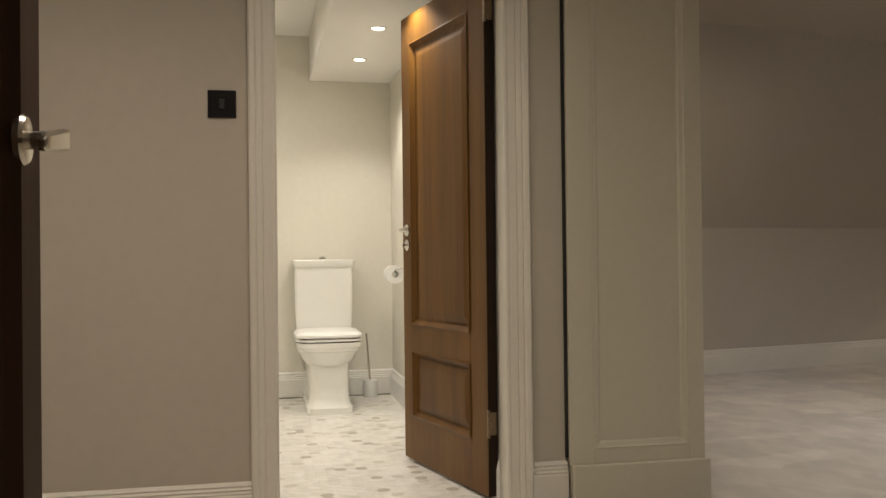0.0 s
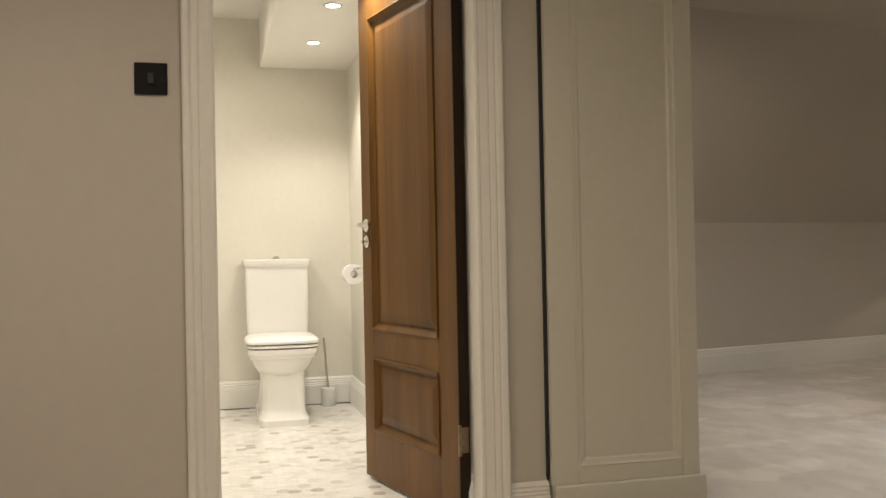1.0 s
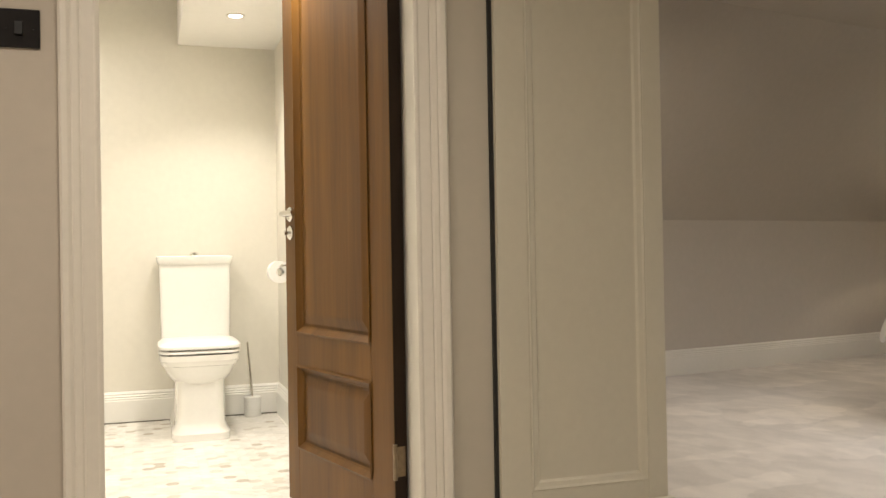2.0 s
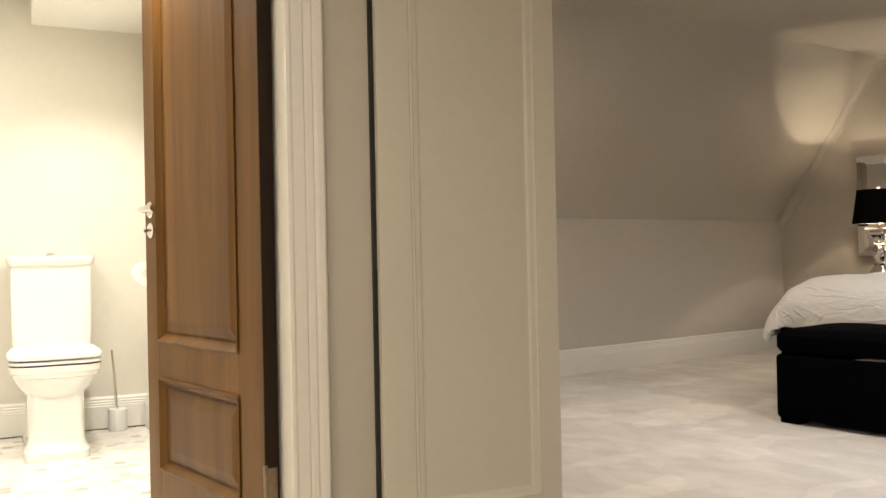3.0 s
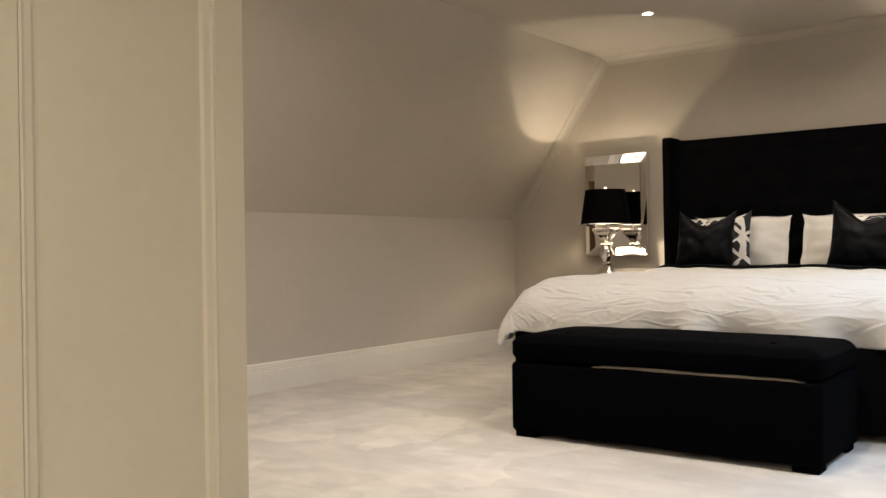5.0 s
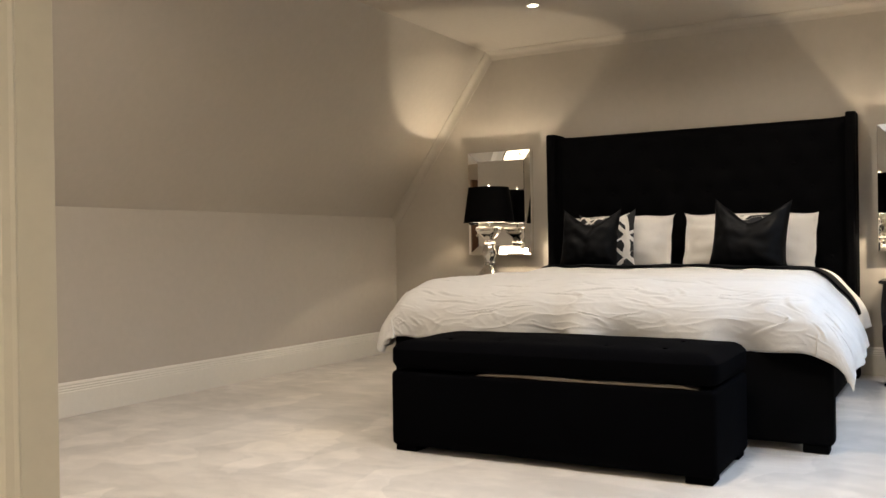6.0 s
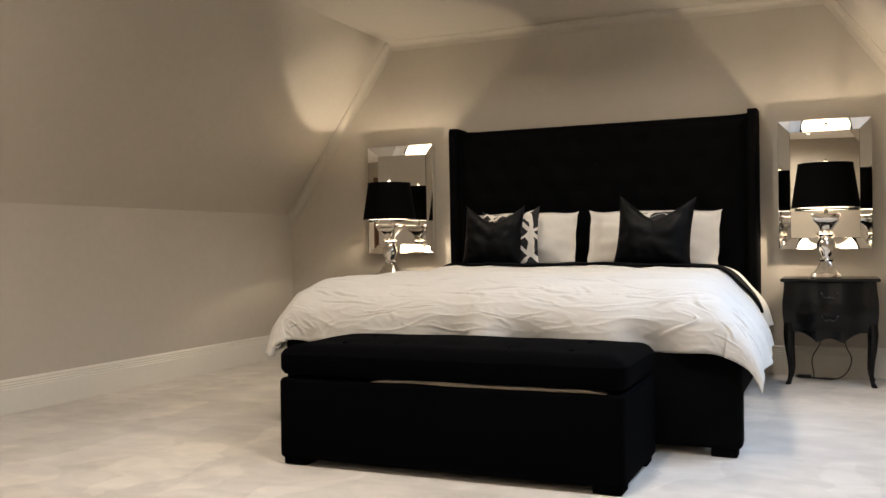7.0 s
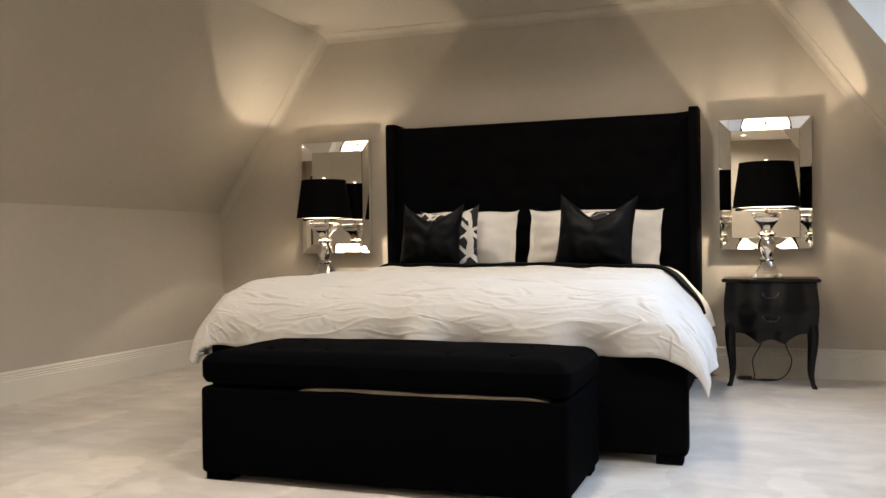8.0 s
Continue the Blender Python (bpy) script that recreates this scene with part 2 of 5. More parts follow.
M_LINEN = material("white_cotton_duvet", (0.60, 0.575, 0.53), 0.95, vary=0.04, scale=5, fine=200, bump=0.9, bump_scale=16, spec=0.1)
M_PILLOW = material("white_pillow_cotton", (0.68, 0.65, 0.60), 0.9, vary=0.04, scale=5, fine=200, bump=0.6, bump_scale=22, spec=0.1)
M_PATTERN = patterned_material()
M_LACQUER = material("black_lacquer", (0.0045, 0.0045, 0.005), 0.26, vary=0.2, scale=10, spec=0.25)
M_SHADE = material("black_silk_shade", (0.0028, 0.0028, 0.003), 0.85, vary=0.2, scale=30, fine=200, bump=0.1, bump_scale=500, spec=0.04)
M_LINING = material("silver_shade_lining", (0.62, 0.59, 0.54), 0.4, 0.3, vary=0.03)
M_CABLE = material("black_flex", (0.012, 0.012, 0.012), 0.5, vary=0.1)
M_PAPER = material("tissue_paper", (0.82, 0.81, 0.78), 0.95, vary=0.03, bump=0.2)
M_RAW = material("pale_box_lining", (0.27, 0.23, 0.18), 0.8, vary=0.15, scale=15)
M_LED = emitter("lit_lamp_face", (1.0, 0.88, 0.70), 14.0)
M_BULB = emitter("lit_bulb", (1.0, 0.82, 0.58), 10.0)
M_JOINT = material("dark_floor_joint", (0.10, 0.085, 0.065), 0.9, vary=0.3, scale=4)
M_GLASS = glass_material("clear_glass")
M_DARKGAP = material("gap_shade_paint", (0.02, 0.018, 0.015), 0.9)
M_BRISTLE = material("white_plastic", (0.8, 0.8, 0.78), 0.35, vary=0.02)

# ---------------------------------------------------------------- mesh helpers
def box(bm, x0, x1, y0, y1, z0, z1, bevel=0.0, seg=2):
    vs = [bm.verts.new((x, y, z)) for z in (z0, z1) for y in (y0, y1) for x in (x0, x1)]
    fs = [bm.faces.new([vs[i] for i in q]) for q in
          ((0, 2, 3, 1), (4, 5, 7, 6), (0, 1, 5, 4), (2, 6, 7, 3), (0, 4, 6, 2), (1, 3, 7, 5))]
    if bevel:
        edges = list({e for f in fs for e in f.edges})
        bmesh.ops.bevel(bm, geom=edges, offset=bevel, segments=seg, profile=0.5, affect="EDGES")
    return bm


def boxed(x0, x1, y0, y1, z0, z1, bevel=0.0, seg=2):
    return box(bmesh.new(), x0, x1, y0, y1, z0, z1, bevel, seg)


def prism(bm, outline, lift):
    """A closed solid: the outline (3D points, in order) pushed along the vector lift."""
    lift = Vector(lift)
    a = [bm.verts.new(p) for p in outline]
    b = [bm.verts.new(Vector(p) + lift) for p in outline]
    n = len(a)
    bm.faces.new(a[::-1])
    bm.faces.new(b)
    for i in range(n):
        bm.faces.new((a[i], a[(i + 1) % n], b[(i + 1) % n], b[i]))
    bmesh.ops.recalc_face_normals(bm, faces=bm.faces)
    return bm


def rings(bm, loops, cap=True):
    """Skin a stack of equally long closed loops of points."""
    rows = [[bm.verts.new(p) for p in loop] for loop in loops]
    n = len(rows[0])
    for r0, r1 in zip(rows, rows[1:]):
        for i in range(n):
            bm.faces.new((r0[i], r0[(i + 1) % n], r1[(i + 1) % n], r1[i]))
    if cap:
        bm.faces.new(rows[0][::-1])
        bm.faces.new(rows[-1])
    bmesh.ops.recalc_face_normals(bm, faces=bm.faces)
    return bm


def squircle(cx, cy, z, hx, hy, power=2.0, n=32):
    pts = []
    for i in range(n):
        a = 2 * math.pi * i / n
        c, s = math.cos(a), math.sin(a)
        pts.append((cx + hx * math.copysign(abs(c) ** (2 / power), c), cy + hy * math.copysign(abs(s) ** (2 / power), s), z))
    return pts


def lathe(bm, profile, n=36, cx=0.0, cy=0.0, cap=True, power=2.0):
    return rings(bm, [squircle(cx, cy, z, r, r, power, n) for r, z in profile], cap)


def tube(bm, pts, r, n=8, cap=True):
    pts = [Vector(p) for p in pts]
    loops = []
    side = None
    for i, p in enumerate(pts):
        d = (pts[min(i + 1, len(pts) - 1)] - pts[max(i - 1, 0)]).normalized()
        if side is None:
            side = d.orthogonal().normalized()
        side = (side - d * side.dot(d)).normalized()
        up = d.cross(side)
        rr = r[i] if isinstance(r, (list, tuple)) else r
        loops.append([p + rr * (math.cos(2 * math.pi * k / n) * side + math.sin(2 * math.pi * k / n) * up) for k in range(n)])
    return rings(bm, loops, cap)


def smooth_path(pts, steps=6):
    pts = [Vector(p) for p in pts]
    out = []
    for i in range(len(pts) - 1):
        p0, p1, p2, p3 = pts[max(i - 1, 0)], pts[i], pts[i + 1], pts[min(i + 2, len(pts) - 1)]
        for k in range(steps):
            t = k / steps
            out.append(0.5 * ((2 * p1) + (p2 - p0) * t + (2 * p0 - 5 * p1 + 4 * p2 - p3) * t * t + (3 * p1 - p0 - 3 * p2 + p3) * t ** 3))
    out.append(pts[-1])
    return out


def mesh_object(name, bm, mat, smooth=False):
    me = bpy.data.meshes.new(name)
    bm.normal_update()
    bm.to_mesh(me)
    bm.free()
    me.materials.append(mat)
    if smooth:
        for p in me.polygons:
            p.use_smooth = True
        me.set_sharp_from_angle(angle=radians(35))
    return new(name, me)


def part(name, bm, mat, parent, label="", smooth=False):
    ob = mesh_object(name, bm, mat, smooth)
    ob.parent = parent
    if label:
        tagged(ob, label)
    return ob


def structure(name, bm, mat, label="", smooth=False):
    return tagged(mesh_object(name, bm, mat, smooth), label, name.split("_")[0], kind="structure")


def thing(name, m, label, category, group=""):
    ob = new(name)
    ob.empty_display_size = 0.1
    ob.matrix_world = m
    return tagged(ob, label, category, group)


def solid(name, bm, mat, m, label, category, group="", smooth=False):
    ob = mesh_object(name, bm, mat, smooth)
    ob.matrix_world = m
    return tagged(ob, label, category, group)


# ---------------------------------------------------------------- structure
KNEE_X, KNEE_Z = -3.62, 1.097
FLAT_L = -2.735                     # where the left slope meets the flat ceiling
KNEE_R, FLAT_R = 1.22, 0.300
BED_Y = 0.02
WALL_X = -0.985                     # hall face of the bathroom wall
BATH_X, BATH_Y = -3.800, -6.062     # bathroom back wall and the wall behind its door
BED_S = -5.41                       # bedroom's other end
CORNER_Y = -5.332                   # bedroom side end of the cupboard
OPEN_L, OPEN_R, OPEN_H = -6.873, -6.070, 2.02
ROOM_END = -8.45
ENTRY_X = 1.805
LAND_X = 3.60                       # far wall of the landing

bm = bmesh.new()
prism(bm, [(KNEE_X - 0.1, 0.12, -0.06), (KNEE_R + 0.1, 0.12, -0.06), (KNEE_R + 0.1, -5.5, -0.06), (4.1, -5.9, -0.06), (3.4, -9.45, -0.06),
           (-1.75, -8.4, -0.06), (-1.1, -5.55, -0.06), (KNEE_X - 0.1, -5.45, -0.06)], (0, 0, 0.059))
structure("floor", bm, M_CARPET, "pale greige cut-pile carpet with brushed foot marks")
wing(structure("floor_bathroom", boxed(BATH_X, WALL_X - 0.06, -7.95, BATH_Y, -0.001, 0.002), M_GROUT, "pale grout bed under marble hexagon tiles"))

bm = bmesh.new()
prism(bm, [(KNEE_X - 0.1, BED_Y, 0), (KNEE_R + 0.1, BED_Y, 0), (KNEE_R + 0.1, BED_Y, KNEE_Z), (FLAT_R, BED_Y, CEIL + 0.1),
           (FLAT_L, BED_Y, CEIL + 0.1), (KNEE_X - 0.1, BED_Y, KNEE_Z)], (0, 0.1, 0))
structure("wall_north", bm, M_WALL, "taupe painted gable wall behind the bed")
structure("wall_west", boxed(KNEE_X - 0.1, KNEE_X, BED_S, BED_Y, 0, KNEE_Z), M_WALL, "low taupe painted knee wall under the slope")


def slope_slab(x0, z0, x1, z1, y0, y1, out):
    b = bmesh.new()
    prism(b, [(x0, y0, z0), (x1, y0, z1), (x1 + out[0], y0, z1 + out[1]), (x0 + out[0], y0, z0 + out[1])], (0, y1 - y0, 0))
    return b


structure("ceiling_slope_west", slope_slab(KNEE_X, KNEE_Z, FLAT_L, CEIL, BED_S, BED_Y, (-0.09, 0.08)), M_WALL, "taupe painted sloping ceiling")
# slope with the roof window opening
SKY_A, SKY_B = 0.26, 0.88                                   # share of the slope from its foot up
# second window is added out of view to put more daylight on the floor
SKYLIGHTS = [(-2.50, -1.42, 15.0), (-3.80, -2.85, 9.0)]     # start and end along the room, light
bm = bmesh.new()
sx, sz = FLAT_R - KNEE_R, CEIL - KNEE_Z
bays = [(-5.6, SKYLIGHTS[1][0], 0, 1), (SKYLIGHTS[1][1], SKYLIGHTS[0][0], 0, 1), (SKYLIGHTS[0][1], BED_Y, 0, 1)]
for y0, y1, _ in SKYLIGHTS:
    bays += [(y0, y1, 0, SKY_A), (y0, y1, SKY_B, 1)]
for y0, y1, a, b in bays:
    prism(bm, [(KNEE_R + sx * a, y0, KNEE_Z + sz * a), (KNEE_R + sx * b, y0, KNEE_Z + sz * b),
               (KNEE_R + sx * b + 0.30, y0, KNEE_Z + sz * b + 0.27), (KNEE_R + sx * a + 0.30, y0, KNEE_Z + sz * a + 0.27)], (0, y1 - y0, 0))
structure("ceiling_slope_east", bm, M_WALL, "taupe painted sloping ceiling with a roof window opening")
structure("wall_east", boxed(KNEE_R, KNEE_R + 0.1, -5.6, BED_Y, 0, KNEE_Z), M_WALL, "low taupe painted knee wall")
structure("ceiling", boxed(FLAT_L, FLAT_R, -5.6, BED_Y, CEIL, CEIL + 0.08), M_WALL, "flat taupe painted ceiling")
bm = bmesh.new()
prism(bm, [(FLAT_L, -5.602, CEIL), (4.1, -5.602, CEIL), (3.4, -9.45, CEIL), (-1.75, -8.4, CEIL), (-1.2, -6.0, CEIL)], (0, 0, 0.08))
structure("ceiling_hall", bm, M_CEIL, "flat painted ceiling")
bm = bmesh.new()
prism(bm, [(FLAT_R, -5.6, CEIL), (0.85, -5.6, KNEE_Z + (KNEE_R - 0.85) * (CEIL - KNEE_Z) / (KNEE_R - FLAT_R)), (0.85, -5.6, 0), (2.0, -5.6, 0), (2.0, -5.6, CEIL)], (0, -0.06, 0))
structure("wall_cheek", bm, M_WALL, "plain taupe wall")
# bathroom wall with the door opening
bm = bmesh.new()
box(bm, WALL_X - 0.12, WALL_X, ROOM_END, OPEN_L - 0.02, 0, CEIL + 0.1)
box(bm, WALL_X - 0.12, WALL_X, OPEN_L - 0.02, OPEN_R + 0.02, OPEN_H, CEIL + 0.1)
wing(structure("wall_hall", bm, M_WALL, "taupe painted wall with a doorway"))
wing(structure("wall_reveal", boxed(WALL_X - 0.12, WALL_X, OPEN_R + 0.02, -5.859, 0, CEIL + 0.1), M_REVEAL, "narrow stone-coloured painted wall between doorway and cupboard"))
wing(structure("wall_bath_north", boxed(BATH_X - 0.1, WALL_X - 0.12, BATH_Y, BATH_Y + 0.05, 0, CEIL + 0.1), M_BATHWALL, "cream painted bathroom wall"))
wing(structure("wall_bath_west", boxed(BATH_X - 0.1, BATH_X, -8.05, BATH_Y, 0, CEIL + 0.1), M_BATHWALL, "cream painted bathroom wall"))
wing(structure("wall_bath_south", boxed(BATH_X, WALL_X - 0.12, -8.05, -7.95, 0, CEIL + 0.1), M_BATHWALL, "cream painted bathroom wall"))
wing(structure("wall_bath_lining", boxed(WALL_X - 0.126, WALL_X - 0.12, -7.95, OPEN_L - 0.02, 0, CEIL), M_BATHWALL, "cream painted bathroom wall"))
structure("wall_bedroom_south", boxed(KNEE_X, -1.2, BED_S, BED_S + 0.05, 0, CEIL + 0.05), M_WALL, "taupe painted wall")
wing(structure("ceiling_bathroom", boxed(BATH_X, WALL_X - 0.12, -7.95, BATH_Y, BATH_CEIL, BATH_CEIL + 0.07), M_CEIL, "white painted bathroom ceiling"))
wing(structure("ceiling_soffit", boxed(BATH_X, WALL_X - 0.122, -6.589, BATH_Y, SOFFIT, BATH_CEIL), M_CEIL, "white boxed-in ceiling soffit with downlights"))
bm = bmesh.new()
box(bm, ENTRY_X, ENTRY_X + 0.1, ROOM_END, -7.20, 0, CEIL)
box(bm, ENTRY_X, ENTRY_X + 0.1, -6.38, -4.95, 0, CEIL)
box(bm, ENTRY_X, ENTRY_X + 0.1, -7.20, -6.38, 2.02, CEIL)
wing(structure("wall_entrance", bm, M_WALL, "taupe painted wall with the entrance doorway"))
wing(structure("wall_south", boxed(-1.105, LAND_X, ROOM_END - 0.1, ROOM_END, 0, CEIL), M_WALL, "plain taupe wall"))
wing(structure("wall_landing_east", boxed(LAND_X, LAND_X + 0.1, ROOM_END - 0.1, -5.3, 0, CEIL), M_WALL, "plain taupe wall"))
wing(structure("wall_landing_north", boxed(ENTRY_X + 0.1, LAND_X, -5.4, -5.3, 0, CEIL), M_WALL, "plain taupe wall"))

# concave coving where the gable meets the slopes and the ceiling
COVE = 0.060


def coving(name, p0, p1, inward):
    inward = Vector(inward).normalized()
    bm_ = bmesh.new()
    q = COVE - 0.016
    curve = [(COVE - 0.010 - q * math.sin(t * math.pi / 16), COVE - 0.010 - q * math.cos(t * math.pi / 16)) for t in range(9)]
    sect = [(-0.002, -0.002), (COVE, -0.002), (COVE, 0.004), (COVE - 0.008, 0.005)] + curve + [(0.005, COVE - 0.008), (0.004, COVE), (-0.002, COVE)]
    loops = [[Vector(p) + inward * a_ + Vector((0, -b_, 0)) for a_, b_ in sect] for p in (p0, p1)]
    rings(bm_, loops)
    return tagged(mesh_object(name, bm_, M_WALL, smooth=True), "taupe painted concave coving", "coving", kind="structure")


up_w = Vector((FLAT_L - KNEE_X, 0, CEIL - KNEE_Z)).normalized()
coving("trim_coving_west", (KNEE_X - 0.05 * up_w.x, BED_Y, KNEE_Z - 0.05 * up_w.z), (FLAT_L, BED_Y, CEIL), (up_w.z, 0, -up_w.x))
coving("trim_coving_ceiling", (FLAT_L, BED_Y, CEIL), (FLAT_R, BED_Y, CEIL), (0, 0, -1))
coving("trim_coving_east", (FLAT_R, BED_Y, CEIL), (KNEE_R + 0.05 * up_w.x, BED_Y, KNEE_Z - 0.05 * up_w.z), (-up_w.z, 0, -up_w.x))

# skirting: tall board with three stepped beads, run from a to b with the room on its left
SKIRT = [(0, 0), (0.020, 0), (0.020, 0.128), (0.016, 0.134), (0.018, 0.140), (0.013, 0.146), (0.015, 0.153), (0.009, 0.160), (0.011, 0.167), (0.005, 0.176), (0, 0.180)]


def skirting(name, a, b, mat, label="white painted moulded skirting board", start=0.0, end=0.0, tall=1.0):
    a, b = Vector((*a, 0)), Vector((*b, 0))
    d = (b - a).normalized()
    nrm = Vector((-d.y, d.x, 0))
    bm_ = bmesh.new()
    l0 = [a + nrm * p + d * (start * p / 0.02) + Vector((0, 0, z * tall)) for p, z in SKIRT]
    l1 = [b + nrm * p - d * (end * p / 0.02) + Vector((0, 0, z * tall)) for p, z in SKIRT]
    r0, r1 = [bm_.verts.new(p) for p in l0], [bm_.verts.new(p) for p in l1]
    n = len(SKIRT)
    for i in range(n):
        bm_.faces.new((r0[i], r0[(i + 1) % n], r1[(i + 1) % n], r1[i]))
    bm_.faces.new(r0[::-1])
    bm_.faces.new(r1)
    bmesh.ops.recalc_face_normals(bm_, faces=bm_.faces)
    return tagged(mesh_object(name, bm_, mat), label, "skirting", kind="structure")


skirting("baseboard", (KNEE_X, BED_Y), (KNEE_X, BED_S + 0.05), M_TRIM, start=0.02)
skirting("baseboard_north", (KNEE_R, BED_Y), (KNEE_X, BED_Y), M_TRIM, end=0.02, start=0.02)
skirting("baseboard_east", (KNEE_R, -5.6), (KNEE_R, BED_Y), M_TRIM, end=0.02)
wing(skirting("baseboard_hall", (WALL_X, -6.959), (WALL_X, ROOM_END), M_TRIM, tall=0.90))
wing(skirting("baseboard_reveal", (WALL_X, -5.854), (WALL_X, -5.984), M_TRIM, tall=0.94))
wing(skirting("baseboard_bath", (BATH_X, BATH_Y), (BATH_X, -7.95), M_BATHTRIM, start=0.02, tall=0.95))
wing(skirting("baseboard_bath_north", (WALL_X - 0.12, BATH_Y), (BATH_X, BATH_Y), M_BATHTRIM, end=0.02, tall=0.95))

wing(structure("trim_joint", boxed(BATH_X + 0.0203, BATH_X + 0.0225, -7.95, BATH_Y - 0.02, 0.0045, 0.0105), M_JOINT, "dark open joint under the bathroom skirting"))

# door lining and architraves
bm = bmesh.new()
box(bm, WALL_X - 0.125, WALL_X + 0.004, OPEN_L - 0.02, OPEN_L, 0, OPEN_H)
box(bm, WALL_X - 0.118, WALL_X + 0.004, OPEN_R, OPEN_R + 0.02, 0, OPEN_H)
box(bm, WALL_X - 0.125, WALL_X + 0.004, OPEN_L, OPEN_R, OPEN_H - 0.02, OPEN_H - 0.0005)
wing(structure("door_lining", bm, M_TRIM, "white painted door lining"))
ARCH = [(0.0, 0.0), (0.0, 0.012), (0.008, 0.015), (0.014, 0.013), (0.040, 0.0165), (0.044, 0.0145), (0.049, 0.0175), (0.061, 0.0195), (0.065, 0.0175), (0.073, 0.0235), (0.086, 0.025), (0.092, 0.020), (0.092, 0.0)]


def architrave(name, y_in, direction, z1):
    """Upright moulding beside an opening; it grows from y_in in the given direction."""
    bm_ = bmesh.new()
    prism(bm_, [(WALL_X + d, y_in + direction * w, 0) for w, d in ARCH], (0, 0, z1))
    return wing(structure(name, bm_, M_TRIM, "white painted moulded architrave"))


architrave("trim_left", OPEN_L + 0.006, -1, OPEN_H + 0.08)
architrave("trim_right", OPEN_R - 0.006, 1, OPEN_H + 0.08)
bm = bmesh.new()
prism(bm, [(WALL_X + d, OPEN_L - 0.085, OPEN_H - 0.006 + w) for w, d in ARCH], (0, OPEN_R - OPEN_L + 0.17, 0))
wing(structure("trim_head", bm, M_TRIM, "white painted moulded architrave"))

# ---------------------------------------------------------------- built-in cupboard end beside the doorway
def cupboard():
    y0, y1, xf = -5.857, CORNER_Y, -0.955
    t = thing("cupboard", WING @ pose(xf, y0, 0), "tall cream painted built-in cupboard with a recessed panel", "cupboard")
    w = y1 - y0
    part("plinth", boxed(-0.028, 0.018, 0.012, w + 0.014, 0, 0.156, 0.004), M_CUPB, t)
    part("carcass", boxed(-0.70, -0.022, 0.014, w, 0.0, CEIL - 0.002), M_CUPB, t)
    part("stile", boxed(-0.022, 0, 0.006, 0.096, 0.156, CEIL - 0.004, 0.002), M_CUPB, t)
    part("stile", boxed(-0.022, 0, w - 0.062, w, 0.156, CEIL - 0.004, 0.002), M_CUPB, t)
    part("rail", boxed(-0.022, 0, 0.096, w - 0.062, 0.156, 0.208, 0.002), M_CUPB, t)
    part("rail", boxed(-0.022, 0, 0.096, w - 0.062, CEIL - 0.1, CEIL - 0.004, 0.002), M_CUPB, t)
    b = bmesh.new()
    prof = [(0.0, 0.0), (0.004, 0.0015), (0.010, -0.002), (0.022, -0.005), (0.028, -0.011), (0.034, -0.0115)]
    rings(b, [[(d, 0.096 + i, 0.208 + i), (d, w - 0.062 - i, 0.208 + i), (d, w - 0.062 - i, CEIL - 0.1 - i), (d, 0.096 + i, CEIL - 0.1 - i)] for i, d in prof], cap=False)
    part("panel_moulding", b, M_CUPB, t)
    part("panel", boxed(-0.021, -0.0116, 0.096, w - 0.062, 0.208, CEIL - 0.1), M_CUPB, t)
    # near-black strip paints the shade between wall and cupboard
    part("gap_shade_strip", boxed(-0.030, -0.018, -0.004, 0.007, 0.180, CEIL - 0.004), M_DARKGAP, t, "dark strip painted as the shade in the gap")
    return t


cupboard()


# ---------------------------------------------------------------- doors
def lever(parent, at, facing, along, mat):
    """A lever on a round rose: 'facing' points out of the leaf, 'along' is where the lever goes."""
    f, a = Vector(facing), Vector(along)
    o = Vector(at)
    up = Vector((0, 0, 1))
    rose = bmesh.new()
    rings(rose, [[o + f * d + r * (math.cos(k * math.pi / 12) * a + math.sin(k * math.pi / 12) * up) for k in range(24)]
                 for r, d in ((0.026, 0), (0.026, 0.006), (0.022, 0.010), (0.011, 0.011))])
    part("rose", rose, mat, parent, smooth=True)
    bar = bmesh.new()
    tube(bar, smooth_path([o + f * 0.010, o + f * 0.028, o + f * 0.040 + a * 0.012, o + f * 0.042 + a * 0.05, o + f * 0.040 + a * 0.118]), 0.0098, 12)
    part("lever", bar, mat, parent, smooth=True)


def flat_lever(parent, at, facing, along, mat):
    """A heavier lever of flat bevelled bar on a round rose."""
    f, a, o, up = Vector(facing), Vector(along), Vector(at), Vector((0, 0, 1))
    b = bmesh.new()
    rings(b, [[o + f * d + r * (math.cos(k * math.pi / 12) * a + math.sin(k * math.pi / 12) * up) for k in range(24)]
              for r, d in ((0.027, 0), (0.027, 0.006), (0.024, 0.010), (0.012, 0.011))])
    part("rose", b, mat, parent, smooth=True)
    b = bmesh.new()
    tube(b, [o + f * 0.010, o + f * 0.038], 0.010, 14)
    part("neck", b, mat, parent, smooth=True)
    b = bmesh.new()
    sect = [(-0.006, -0.008), (-0.003, -0.011), (0.003, -0.011), (0.006, -0.008), (0.006, 0.008), (0.003, 0.011), (-0.003, 0.011), (-0.006, 0.008)]
    rings(b, [[o + f * (0.042 + p * k) + a * x + up * (q * k - 0.16 * x) for p, q in sect] for x, k in ((-0.016, 0.7), (-0.012, 1.1), (0.02, 1.0), (0.072, 0.8), (0.082, 0.7), (0.086, 0.4))])
    part("lever", b, mat, parent)


